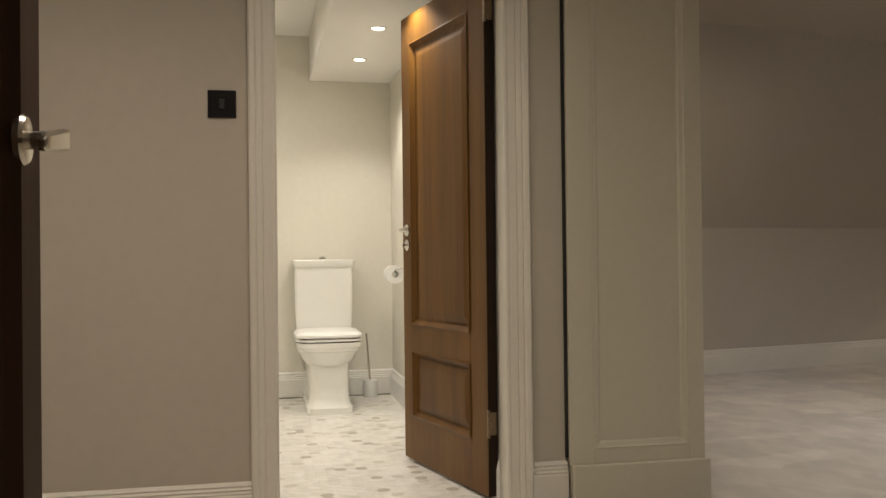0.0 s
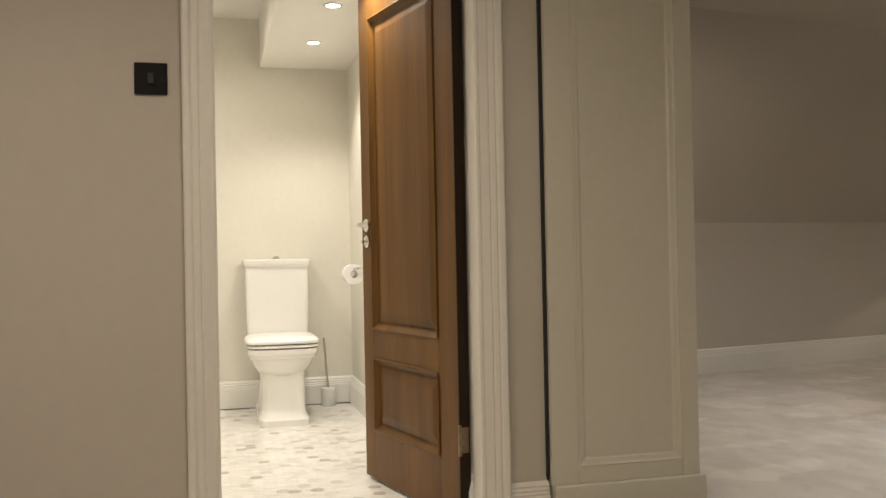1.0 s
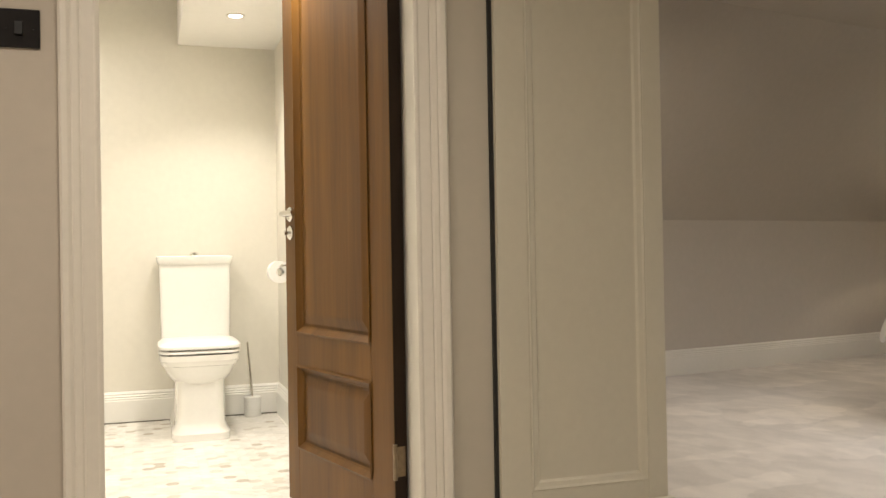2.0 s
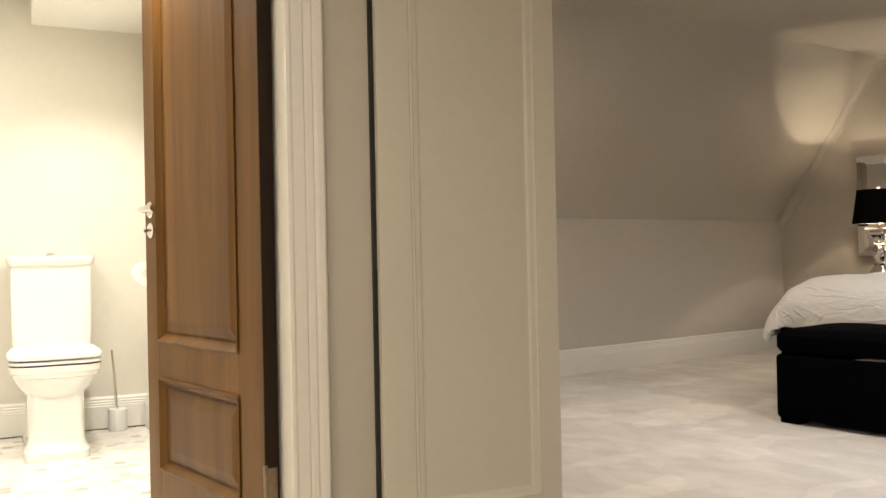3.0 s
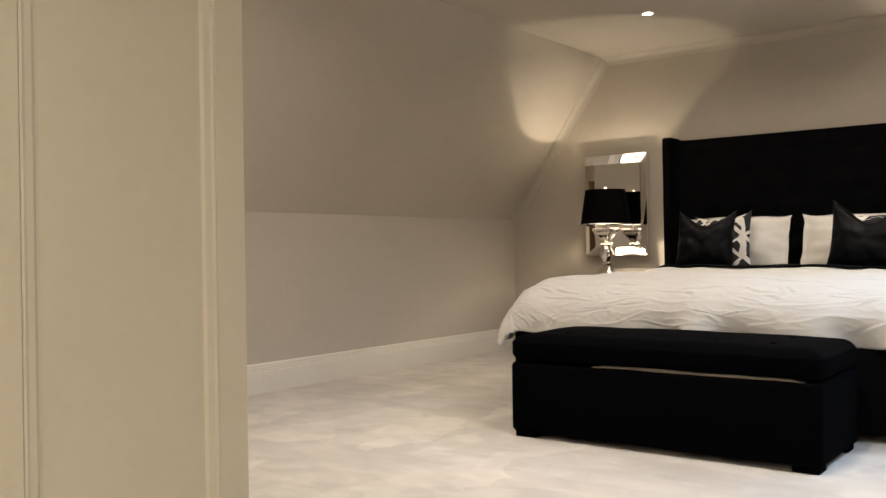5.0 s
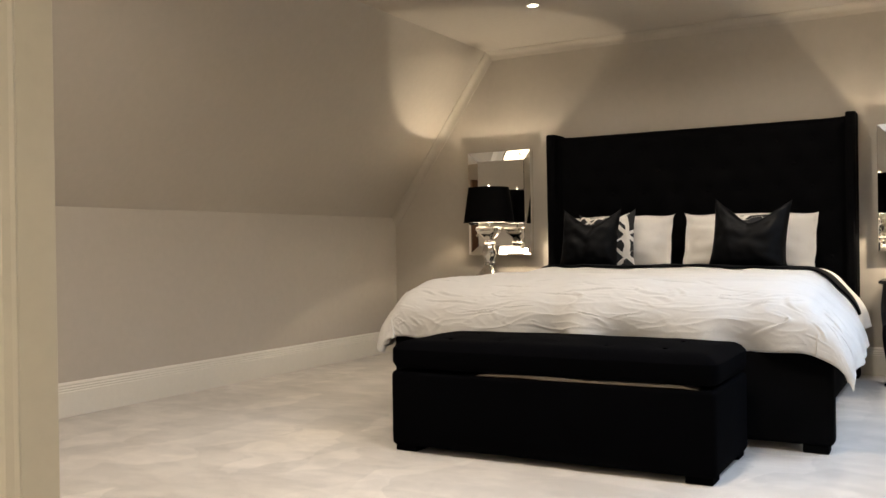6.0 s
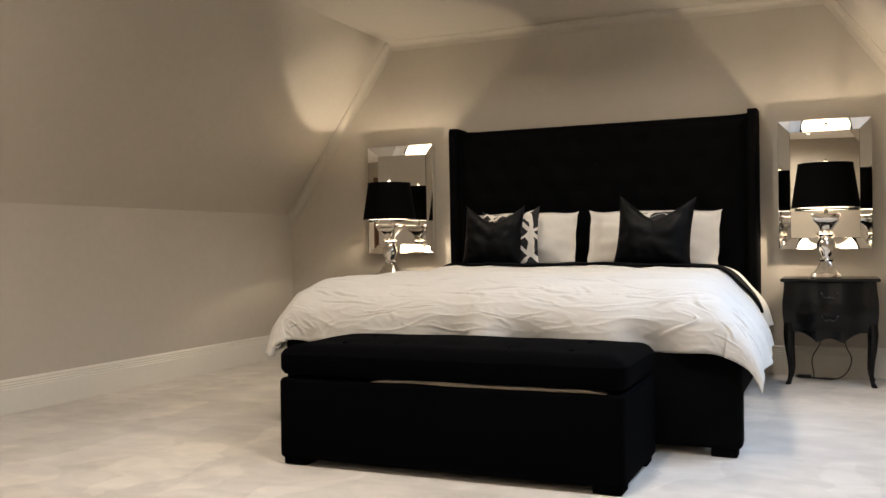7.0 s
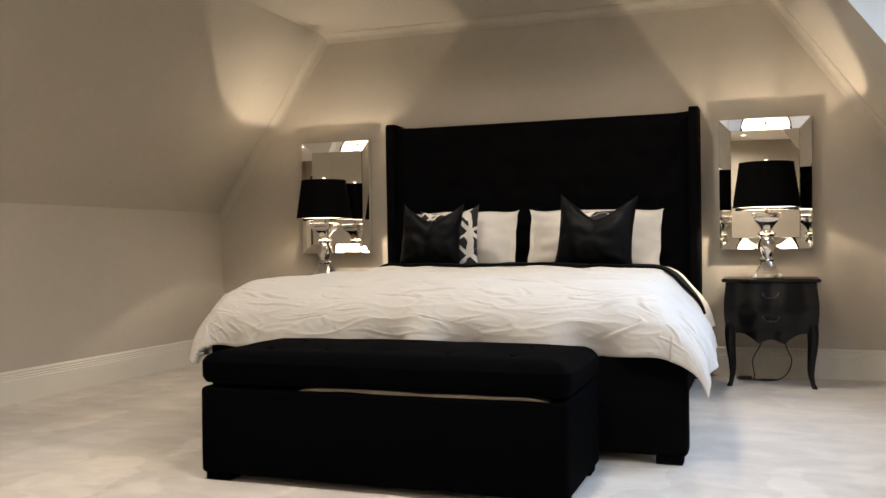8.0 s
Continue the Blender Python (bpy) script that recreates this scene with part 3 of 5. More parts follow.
def keyhole(parent, at, facing, along, mat):
    f, a, o, up = Vector(facing), Vector(along), Vector(at), Vector((0, 0, 1))
    b = bmesh.new()
    rings(b, [[o + f * d + r * (math.cos(k * math.pi / 12) * a + math.sin(k * math.pi / 12) * up) for k in range(24)]
              for r, d in ((0.025, 0), (0.025, 0.006), (0.021, 0.009))])
    part("escutcheon", b, mat, parent, smooth=True)
    b = bmesh.new()
    tube(b, [o + f * 0.008, o + f * 0.026], 0.006, 10)
    part("thumb_turn", b, mat, parent, smooth=True)


def panel_door(name, m, width, height, thick, mat, label, z0=0.0, split=(0.228, 0.500, 0.628, 1.785), stiles=(0.150, 0.135)):
    """Leaf from its hinge edge (local x 0) to its free edge; both faces panelled; local y is the thickness."""
    t = thing(name, m, label, "door")
    h = thick / 2
    sh, sf = stiles
    zb, zm0, zm1, zt = split
    part("stile", boxed(0, sh, -h, h, z0, height, 0.002), mat, t)
    part("stile", boxed(width - sf, width, -h, h, z0, height, 0.002), mat, t)
    for a, b in ((z0, zb), (zm0, zm1), (zt, height)):
        part("rail", boxed(sh, width - sf, -h + 0.0005, h - 0.0005, a, b), mat, t)
    for a, b in ((zb, zm0), (zm1, zt)):
        bmm = bmesh.new()
        x0, x1 = sh, width - sf
        for s in (-1, 1):
            lo = [[(x0 + i, s * d, a + i), (x1 - i, s * d, a + i), (x1 - i, s * d, b - i), (x0 + i, s * d, b - i)]
                  for i, d in ((0.0, h * 0.30), (0.030, h * 0.30), (0.058, h * 0.62), (0.064, h * 0.66))]
            rings(bmm, lo)
        p = part("door_panel", bmm, mat, t)
        mo = bmesh.new()
        for s in (-1, 1):
            prof = [(0.0, h + 0.004), (0.007, h + 0.006), (0.013, h - 0.001), (0.020, h * 0.55), (0.027, h * 0.32)]
            loops = [[(x0 - 0.006 + i, s * d, a - 0.006 + i), (x1 + 0.006 - i, s * d, a - 0.006 + i),
                      (x1 + 0.006 - i, s * d, b + 0.006 - i), (x0 - 0.006 + i, s * d, b + 0.006 - i)] for i, d in prof]
            rings(mo, loops, cap=False)
        part("bolection", mo, mat, p)
    return t


def hinge(parent, z):
    hb = bmesh.new()
    box(hb, -0.003, 0.0, -0.014, 0.016, z - 0.042, z + 0.042, 0.0008, 1)
    h = part("hinge", hb, M_HINGE, parent)
    k = bmesh.new()
    lathe(k, [(0.006, z - 0.05), (0.006, z + 0.05)], 12, -0.004, 0.020)
    part("knuckle", k, M_HINGE, h, smooth=True)


H0, E0 = Vector((-1.1126, -6.0925)), Vector((-1.884, -6.2755))
leaf_dir = math.degrees(math.atan2(E0.y - H0.y, E0.x - H0.x))
bath_door = panel_door("door_bathroom", WING @ pose(H0.x, H0.y, 0, 0, 0, leaf_dir), (E0 - H0).length, 1.960, 0.040, M_WALNUT,
                       "open walnut two-panel door with chrome lever handle", z0=0.020, split=(0.214, 0.494, 0.612, 1.830), stiles=(0.140, 0.100))
lever(bath_door, ((E0 - H0).length - 0.055, 0.020, 1.020), (0, 1, 0), (-1, 0, 0), M_CHROME)
lever(bath_door, ((E0 - H0).length - 0.055, -0.020, 1.020), (0, -1, 0), (-1, 0, 0), M_CHROME)
keyhole(bath_door, ((E0 - H0).length - 0.055, 0.020, 0.955), (0, 1, 0), (1, 0, 0), M_CHROME)
part("latch_plate", boxed((E0 - H0).length - 0.0005, (E0 - H0).length + 0.002, -0.012, 0.012, 0.93, 1.05, 0.0005, 1), M_CHROME, bath_door)
# thin dark strip paints the shade on the hinge edge
part("lipping", boxed(-0.0015, 0.0, -0.0195, 0.0195, 0.022, 1.958), M_EDGE, bath_door, "hinge edge with its shade put into the dark colour")
for hz in (0.288, 1.815):
    hinge(bath_door, hz)

entry = panel_door("door_entrance", WING @ pose(1.802, -7.200, 0, 0, 0, 180), 0.81, 1.98, 0.040, M_WALNUT_DARK,
                   "open dark walnut panelled entrance door with nickel lever", z0=0.012, stiles=(0.11, 0.11))
for side in (-1, 1):
    flat_lever(entry, (0.712, side * 0.020, 1.030), (0, side, 0), (-1, 0, 0), M_NICKEL)


# ---------------------------------------------------------------- hall switch
def light_switch():
    t = thing("light_switch", WING @ pose(WALL_X, -7.044, 1.418, 0, 0, 90), "black nickel light switch plate on the taupe wall", "light switch")
    part("plate", boxed(-0.046, 0.046, -0.007, 0, -0.046, 0.046, 0.0025), M_BLACKPLATE, t)
    part("rocker", boxed(-0.009, 0.009, -0.013, -0.006, -0.016, 0.016, 0.002), M_CABLE, t)
    for s in (-0.03, 0.03):
        b = bmesh.new()
        rings(b, [[(s + r * math.cos(k * math.pi / 6), d, r * math.sin(k * math.pi / 6)) for k in range(12)] for r, d in ((0.003, -0.006), (0.003, -0.0085))])
        part("screw", b, M_BLACKPLATE, t)


light_switch()


# ---------------------------------------------------------------- downlights
def downlight(x, y, z, group):
    t = thing("downlight", pose(x, y, z), "lit round recessed ceiling downlight with a white trim ring", "downlight", group)
    b = bmesh.new()
    n = 32
    rings(b, [squircle(0, 0, zz, r, r, 2, n) for r, zz in ((0.043, 0.0), (0.045, -0.004), (0.040, -0.006), (0.034, -0.004), (0.032, 0.001))], cap=False)
    part("trim_ring", b, M_TRIM, t, smooth=True)
    b = bmesh.new()
    lathe(b, [(0.031, -0.003), (0.031, -0.001)], n)
    part("lens", b, M_LED, t, "glowing lamp face")
    return t


# fittings for the lamps, the unseen added ones included
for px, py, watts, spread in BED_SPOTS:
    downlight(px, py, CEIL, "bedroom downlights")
for px, py in ADDED_HALL_SPOTS:
    wing(downlight(px, py, CEIL, "hall downlights"))
for px, py in BATH_SPOTS:
    wing(downlight(px, py, SOFFIT, "bathroom downlights"))
for px, py in ADDED_BATH_HIGH_SPOTS:
    wing(downlight(px, py, BATH_CEIL, "bathroom downlights"))
# fitting for the added landing light
wing(downlight(2.75, -6.9, CEIL, "landing downlights"))


# ---------------------------------------------------------------- roof window
def roof_window(SKY_Y0, SKY_Y1, watts):
    ang = math.degrees(math.atan2(sz, -sx))
    # local x runs along the room, local y up the slope, local z outwards
    L_ = math.hypot(sx, sz)
    base = Vector((KNEE_R + sx * SKY_A, (SKY_Y0 + SKY_Y1) / 2, KNEE_Z + sz * SKY_A))
    up = Vector((sx, 0, sz)).normalized()
    out = Vector((-up.z * -1, 0, -up.x)).normalized()
    along = up.cross(out)
    m = Matrix((along, up, out)).transposed().to_4x4()
    m.translation = base + out * 0.34
    w, hgt = (SKY_Y1 - SKY_Y0), L_ * (SKY_B - SKY_A)
    t = thing("roof_window", m, "white framed roof window in the sloping ceiling", "roof window", "roof windows")
    tagged(t, kind="structure")
    for nm, d in (("window_frame", (-w / 2, -w / 2 + 0.06, 0, hgt, 0, 0.05)), ("window_frame", (w / 2 - 0.06, w / 2, 0, hgt, 0, 0.05)),
                  ("window_frame", (-w / 2 + 0.06, w / 2 - 0.06, 0, 0.06, 0, 0.05)), ("window_frame", (-w / 2 + 0.06, w / 2 - 0.06, hgt - 0.06, hgt, 0, 0.05))):
        part(nm, boxed(*d, bevel=0.003), M_TRIM, t)
    g = part("pane", boxed(-w / 2 + 0.06, w / 2 - 0.06, 0.06, hgt - 0.06, 0.02, 0.026), M_GLASS, t)
    g.visible_shadow = False
    # the sky's light in the opening
    data = bpy.data.lights.new("sky_light", "AREA")
    data.shape, data.size, data.size_y = "RECTANGLE", w - 0.14, hgt - 0.14
    data.energy, data.color = watts, (0.58, 0.74, 1.0)
    ob = new("sky_light", data)
    # the high sky's light comes down steeply
    back = (out * 0.55 + Vector((0, 0, 0.80))).normalized()
    data.spread = radians(120)
    lm = Matrix((along, back.cross(along), back)).transposed().to_4x4()
    lm.translation = base + up * hgt / 2 + out * 0.33
    ob.matrix_world = lm
    return t


# the window in view, then the added unseen one
for y0, y1, watts in SKYLIGHTS:
    roof_window(y0, y1, watts)


# ---------------------------------------------------------------- bathroom things
def toilet():
    t = thing("toilet", WING @ pose(BATH_X + 0.022, -6.524, 0), "white close-coupled ceramic toilet with the lid closed", "toilet")
    # local x runs from the wall into the room
    b = bmesh.new()
    # square pedestal on a stepped foot
    spec = [(0.0, 0.335, 0.134, 0.335, 7), (0.008, 0.335, 0.139, 0.340, 7), (0.040, 0.335, 0.138, 0.338, 7), (0.052, 0.328, 0.130, 0.328, 6), (0.060, 0.325, 0.126, 0.320, 6),
            (0.085, 0.318, 0.121, 0.304, 6), (0.16, 0.312, 0.119, 0.294, 6), (0.26, 0.312, 0.120, 0.294, 6), (0.33, 0.312, 0.126, 0.296, 5), (0.372, 0.315, 0.140, 0.300, 5)]
    rings(b, [squircle(cx, 0, z, hx, hy, p, 56) for z, cx, hy, hx, p in spec])
    part("pedestal", b, M_CERAMIC, t, smooth=True)
    b = bmesh.new()
    # round-bottomed bowl swelling out of the pedestal, with a stepped rim
    spec = [(0.248, 0.455, 0.030, 0.05, 2), (0.252, 0.455, 0.072, 0.10, 2), (0.266, 0.450, 0.112, 0.155, 2.2), (0.288, 0.445, 0.139, 0.185, 2.5), (0.315, 0.440, 0.157, 0.200, 2.9),
            (0.345, 0.437, 0.169, 0.210, 3.3), (0.358, 0.436, 0.173, 0.213, 3.6), (0.361, 0.436, 0.182, 0.219, 4.0), (0.380, 0.436, 0.186, 0.222, 4.4), (0.384, 0.436, 0.191, 0.225, 4.6), (0.412, 0.436, 0.193, 0.226, 4.8)]
    rings(b, [squircle(cx, 0, z, hx, hy, p, 56) for z, cx, hy, hx, p in spec])
    part("bowl", b, M_CERAMIC, t, smooth=True)
    b = bmesh.new()
    rings(b, [squircle(0.436, 0, z, hx, hy, 5, 56) for z, hx, hy in ((0.418, 0.220, 0.186), (0.420, 0.226, 0.192), (0.430, 0.226, 0.192), (0.433, 0.220, 0.186))])
    part("seat", b, M_SEAT, t, smooth=True)
    for sy in (-0.14, 0.14):
        for sx_ in (0.30, 0.60):
            part("buffer", boxed(sx_ - 0.01, sx_ + 0.01, sy - 0.008, sy + 0.008, 0.410, 0.441), M_CABLE, t)
    b = bmesh.new()
    rings(b, [squircle(0.436, 0, z, hx, hy, 5, 56) for z, hx, hy in ((0.439, 0.220, 0.188), (0.442, 0.228, 0.196), (0.455, 0.228, 0.196), (0.468, 0.214, 0.182), (0.473, 0.18, 0.15))])
    part("lid", b, M_SEAT, t, smooth=True)
    b = bmesh.new()
    rings(b, [squircle(0.100, 0.0, z, hx - 0.016, hy, 12, 48) for z, hx, hy in ((0.365, 0.104, 0.166), (0.40, 0.110, 0.174), (0.60, 0.114, 0.179), (0.855, 0.115, 0.182))])
    part("cistern", b, M_CERAMIC, t, smooth=True)
    b = bmesh.new()
    rings(b, [squircle(0.102, 0.0, z - 0.008, hx - 0.016, hy, 12, 48) for z, hx, hy in ((0.853, 0.116, 0.184), (0.858, 0.120, 0.188), (0.864, 0.121, 0.189), (0.876, 0.126, 0.195), (0.896, 0.126, 0.195), (0.901, 0.120, 0.189))])
    part("cistern_lid", b, M_CERAMIC, t, smooth=True)
    b = bmesh.new()
    lathe(b, [(0.024, 0.890), (0.024, 0.902), (0.019, 0.909), (0.012, 0.912)], 24, 0.10)
    part("flush_button", b, M_CHROME, t, smooth=True)
    return t


toilet()


def toilet_brush():
    t = thing("toilet_brush", WING @ pose(-3.722, -6.222, 0.007), "white toilet brush holder with a slim steel handle", "toilet brush")
    b = bmesh.new()
    lathe(b, [(0.044, 0), (0.046, 0.004), (0.046, 0.105), (0.043, 0.108), (0.020, 0.108)], 32)
    part("holder", b, M_BRISTLE, t, smooth=True)
    b = bmesh.new()
    tube(b, [(0, 0, 0.10), (-0.008, -0.010, 0.25), (-0.016, -0.022, 0.405)], 0.0055, 10)
    part("handle", b, M_NICKEL, t, smooth=True)


toilet_brush()


def roll_holder():
    t = thing("toilet_roll_holder", WING @ pose(-3.22, BATH_Y, 0.815), "chrome toilet roll holder with a white paper roll", "toilet roll holder")
    b = bmesh.new()
    rings(b, [[(0.075 + r * math.cos(k * math.pi / 12), d, 0.02 + r * math.sin(k * math.pi / 12)) for k in range(24)] for r, d in ((0.022, 0), (0.022, -0.008), (0.012, -0.012))])
    part("wall_rose", b, M_CHROME, t, smooth=True)
    b = bmesh.new()
    tube(b, smooth_path([(0.075, -0.01, 0.02), (0.075, -0.06, 0.02), (0.06, -0.075, 0.015), (-0.06, -0.075, 0.0)]), 0.006, 10)
    part("arm", b, M_CHROME, t, smooth=True)
    b = bmesh.new()
    ring = []
    for r, x in ((0.020, -0.05), (0.054, -0.05), (0.055, 0.05), (0.020, 0.05), (0.020, -0.05)):
        ring.append([(x, -0.075 + r * math.cos(k * math.pi / 16), -0.013 + r * math.sin(k * math.pi / 16)) for k in range(32)])
    rings(b, ring, cap=False)
    part("paper_roll", b, M_PAPER, t, "white paper roll", smooth=True)


roll_holder()


# ---------------------------------------------------------------- bed
BX0, BX1, BED_FOOT = -2.090, -0.012, -2.400


def bed():
    t = thing("bed", pose(BED_C, BED_Y - 0.006, 0), "large black velvet upholstered bed with tall winged headboard", "bed")
    hw, foot, ox = (BX1 - BX0) / 2, BED_FOOT - BED_Y, (BX0 + BX1) / 2 - BED_C
    part("base", boxed(ox - hw + 0.10, ox + hw - 0.10, foot + 0.09, -0.14, 0.062, 0.40, 0.014, 2), M_VELVET, t, smooth=True)
    part("footboard", boxed(ox - hw, ox + hw, foot, foot + 0.10, 0.032, 0.41, 0.022, 3), M_VELVET, t, smooth=True)
    for x in (ox - hw + 0.02, ox + hw - 0.12):
        part("foot", boxed(x, x + 0.10, foot + 0.012, foot + 0.092, 0, 0.033, 0.004), M_VELVET, t)
        xr = x + (0.30 if x < ox else -0.30)
        part("foot", boxed(xr, xr + 0.10, -0.4, -0.3, 0, 0.063, 0.004), M_VELVET, t)
    part("mattress", boxed(ox - hw + 0.17, ox + hw - 0.17, foot + 0.14, -0.16, 0.40, 0.615, 0.06, 3), M_PILLOW, t, "white mattress", smooth=True)
    # headboard: padded panel with a soft top edge dipping between the wings
    b = bmesh.new()
    n = 28
    HW, HT = 1.0, 1.660
    front, back = [], []
    for i in range(n + 1):
        x = -HW + 2 * HW * i / n
        edge = max(0.0, (abs(x) - (HW - 0.14)) / 0.14)
        top = HT - 0.021 + 0.012 * edge ** 2
        front.append((x, top))
    loops = []
    for x, top in front:
        loops.append([(x, -0.005, 0.0), (x, -0.095, 0.0), (x, -0.125, 0.30), (x, -0.125, top - 0.03), (x, -0.116, top - 0.008), (x, -0.095, top), (x, -0.03, top), (x, -0.005, top - 0.01)])
    rings(b, loops)
    head = part("headboard", b, M_VELVET, t, smooth=True)
    # deep-buttoned pad on the face of the headboard
    tufts = [(-0.88 + 0.22 * i + (0.11 if j % 2 else 0.0), 0.76 + 0.15 * j) for j in range(6) for i in range(9 if j % 2 == 0 else 8)]
    px0, px1, pz0, pz1 = -0.962, 0.962, 0.56, HT - 0.05
    b = bmesh.new()
    nu, nv = 110, 60
    pad = []
    for j in range(nv + 1):
        row = []
        z = pz0 + (pz1 - pz0) * j / nv
        for i in range(nu + 1):
            x = px0 + (px1 - px0) * i / nu
            rim = min(1.0, min(x - px0, px1 - x, z - pz0, pz1 - z) / 0.05)
            y = -0.1255 - 0.022 * math.sin(rim * math.pi / 2)
            y += rim * sum(0.017 * math.exp(-((x - tx) ** 2 + (z - tz) ** 2) / 0.0022) for tx, tz in tufts if abs(x - tx) < 0.15 and abs(z - tz) < 0.15)
            row.append(b.verts.new((x, y, z)))
        pad.append(row)
    for j in range(nv):
        for i in range(nu):
            b.faces.new((pad[j][i], pad[j][i + 1], pad[j + 1][i + 1], pad[j + 1][i]))
    part("buttoned_pad", b, M_VELVET, head, smooth=True)
    for tx, tz in tufts:
        b = bmesh.new()
        rings(b, [[(tx + r * math.cos(k * math.pi / 5), y, tz + r * math.sin(k * math.pi / 5)) for k in range(10)] for r, y in ((0.012, -0.128), (0.012, -0.134), (0.007, -0.137))])
        part("button", b, M_VELVET, head)
    for s in (-1, 1):
        b = bmesh.new()
        xo, xi = s * (HW + 0.028), s * (HW - 0.028)
        loops = []
        for z, y in ((0.0, -0.19), (0.25, -0.205), (0.9, -0.215), (1.45, -0.220), (HT - 0.03, -0.222), (HT - 0.006, -0.214), (HT, -0.195)):
            mid = (xo + xi) / 2
            hx = abs(xo - xi) / 2
            yb = -0.004
            loops.append([(mid - hx, yb, z), (mid - hx, y + 0.012, z), (mid - hx + 0.012, y, z), (mid + hx - 0.012, y, z), (mid + hx, y + 0.012, z), (mid + hx, yb, z)])
        rings(b, loops)
        part("wing", b, M_VELVET, t, smooth=True)
    return t


bed()


def side_profile(a, flat):
    """Section of the cover from the middle (0) to the hem (1): flat, then a soft slope, then hanging; out and down."""
    xs = ed = 0.0
    for k in range(-4, 5):
        q = min(1.0, max(-1.0, a + 0.018 * k))
        q, sg = abs(q), 1 if q >= 0 else -1
        if q < 0.60:
            x, e = q / 0.60 * flat, 0.0
        elif q < 0.86:
            x, e = flat + (q - 0.60) / 0.26 * (0.975 - flat), (q - 0.60) / 0.26 * 0.60
        else:
            x, e = 0.975 + (q - 0.86) / 0.14 * 0.025, 0.60 + (q - 0.86) / 0.14 * 0.40
        xs, ed = xs + sg * x / 9, ed + e / 9
    return xs, ed


def drape(cx, y_head, y_flat, y_foot, half, top, drop_side, drop_foot, nu, nv, flat=0.80, seed=0.0, wrinkle=1.0, strokes=(), span=1.0):
    """A soft cover hanging over both sides and, where it reaches it, the foot of the bed. strokes: creases on the
    cloth, each with its middle, direction, length, width and height."""
    b = bmesh.new()
    grid = []
    for j in range(nv + 1):
        v = j / nv
        row = []
        if y_foot is None:
            y, zf = y_head + (y_flat - y_head) * v, 1.0
        else:
            split = 0.42
            if v < split:
                y, zf = y_head + (y_flat - y_head) * v / split, 1.0
            else:
                phi = (v - split) / (1 - split) * math.pi / 2
                y = y_flat + (y_foot - y_flat) * math.sin(phi) ** (2 / 2.9)
                zf = max(0.0, math.cos(phi)) ** (2 / 2.9)
        for i in range(nu + 1):
            s = (-1 + 2 * i / nu) * span
            west = s < 0
            xs, edge_s = side_profile(abs(s), flat)
            xs, zx = math.copysign(xs, s), 1 - edge_s
            edge_f = 1 - zf
            ds, df = drop_side * edge_s, drop_foot * edge_f
            drop = math.sqrt(ds * ds + df * df) * (1 - (0.20 if west else 0.05) * edge_f * edge_s)
            flare = min(1.0, max(0.0, (y + 1.95) / 1.15))
            flare = 1 - 0.09 * flare * flare * (3 - 2 * flare)
            p = Vector((cx + half * flare * (0.925 if west else 1.0) * xs * (1 + 0.02 * noise.noise((y * 2.0, 3 + seed, 1)) - (0.125 if west else 0.02) * edge_f * abs(xs) ** 4), y, top - drop))
            p.y += max(0.0, 0.02 + 0.085 * noise.noise((p.x * 4.2, 3.1, seed))) * max(0.0, edge_f - 0.55) / 0.45 if edge_s < 0.3 else 0.0
            q = Vector((p.x * 1.5, p.y * 1.7, seed))
            puff = 0.030 * noise.noise(q) + 0.014 * noise.noise(q * 2.6) + 0.006 * noise.noise(q * 6)
            fold = 0.026 * math.sin(p.x * 11 + 4.5 * noise.noise((p.x * 1.8, p.y * 1.2, 5 + seed))) * edge_f ** 2.2
            fold += 0.018 * math.sin(p.y * 11 + 4.5 * noise.noise((p.y * 2, p.z * 2, 9 + seed))) * edge_s ** 2.2
            crease = 0.0
            ca, cb = 2.9 * (i / nu - 0.5), 2.4 * v
            ca, cb = ca + 0.05 * noise.noise((ca * 5, cb * 5, 1)), cb + 0.05 * noise.noise((ca * 5, cb * 5, 7))
            for ma, mb, dx, dy, ln, wd, ht, cv in strokes:
                ra, rb = ca - ma, cb - mb
                al = ra * dx + rb * dy
                if abs(al) < ln:
                    ac = -ra * dy + rb * dx - cv * al * al / ln
                    if abs(ac) < 4 * wd:
                        fade = (1 - (al / ln) ** 2)
                        k = ac / wd
                        crease += ht * fade * (math.exp(-k * k) - 0.55 * math.exp(-(k - 1.7) ** 2))
            # crumpled cloth: narrow ridges that gather towards the hem
            ridge = 1 - abs(noise.noise((ca * 3.4 + 1.2 * cb, cb * 4.6, 21 + seed))) * 1.6
            fine_ridge = 1 - abs(noise.noise((ca * 8.5 - 2 * cb, cb * 7.5, 33 + seed))) * 1.6
            gather = wrinkle * (1 - edge_s) * (0.12 + 0.88 * min(1.0, edge_f * 1.5)) if y_foot is not None else 0.0
            crease += gather * (0.0050 * max(0.0, ridge) ** 8 + 0.0030 * max(0.0, fine_ridge) ** 6 - 0.002)
            p += Vector((xs * edge_s, -edge_f, 0.35 + zx * zf)).normalized() * (wrinkle * (puff + fold) + crease)
            if edge_f > 0.85 or edge_s > 0.85:
                p.z += 0.022 * noise.noise((p.x * 2.6, p.y * 2.6, 4 + seed))
            row.append(b.verts.new(p))
        grid.append(row)
    for j in range(nv):
        for i in range(nu):
            b.faces.new((grid[j][i], grid[j + 1][i], grid[j + 1][i + 1], grid[j][i + 1]))
    bmesh.ops.recalc_face_normals(b, faces=b.faces)
    return b


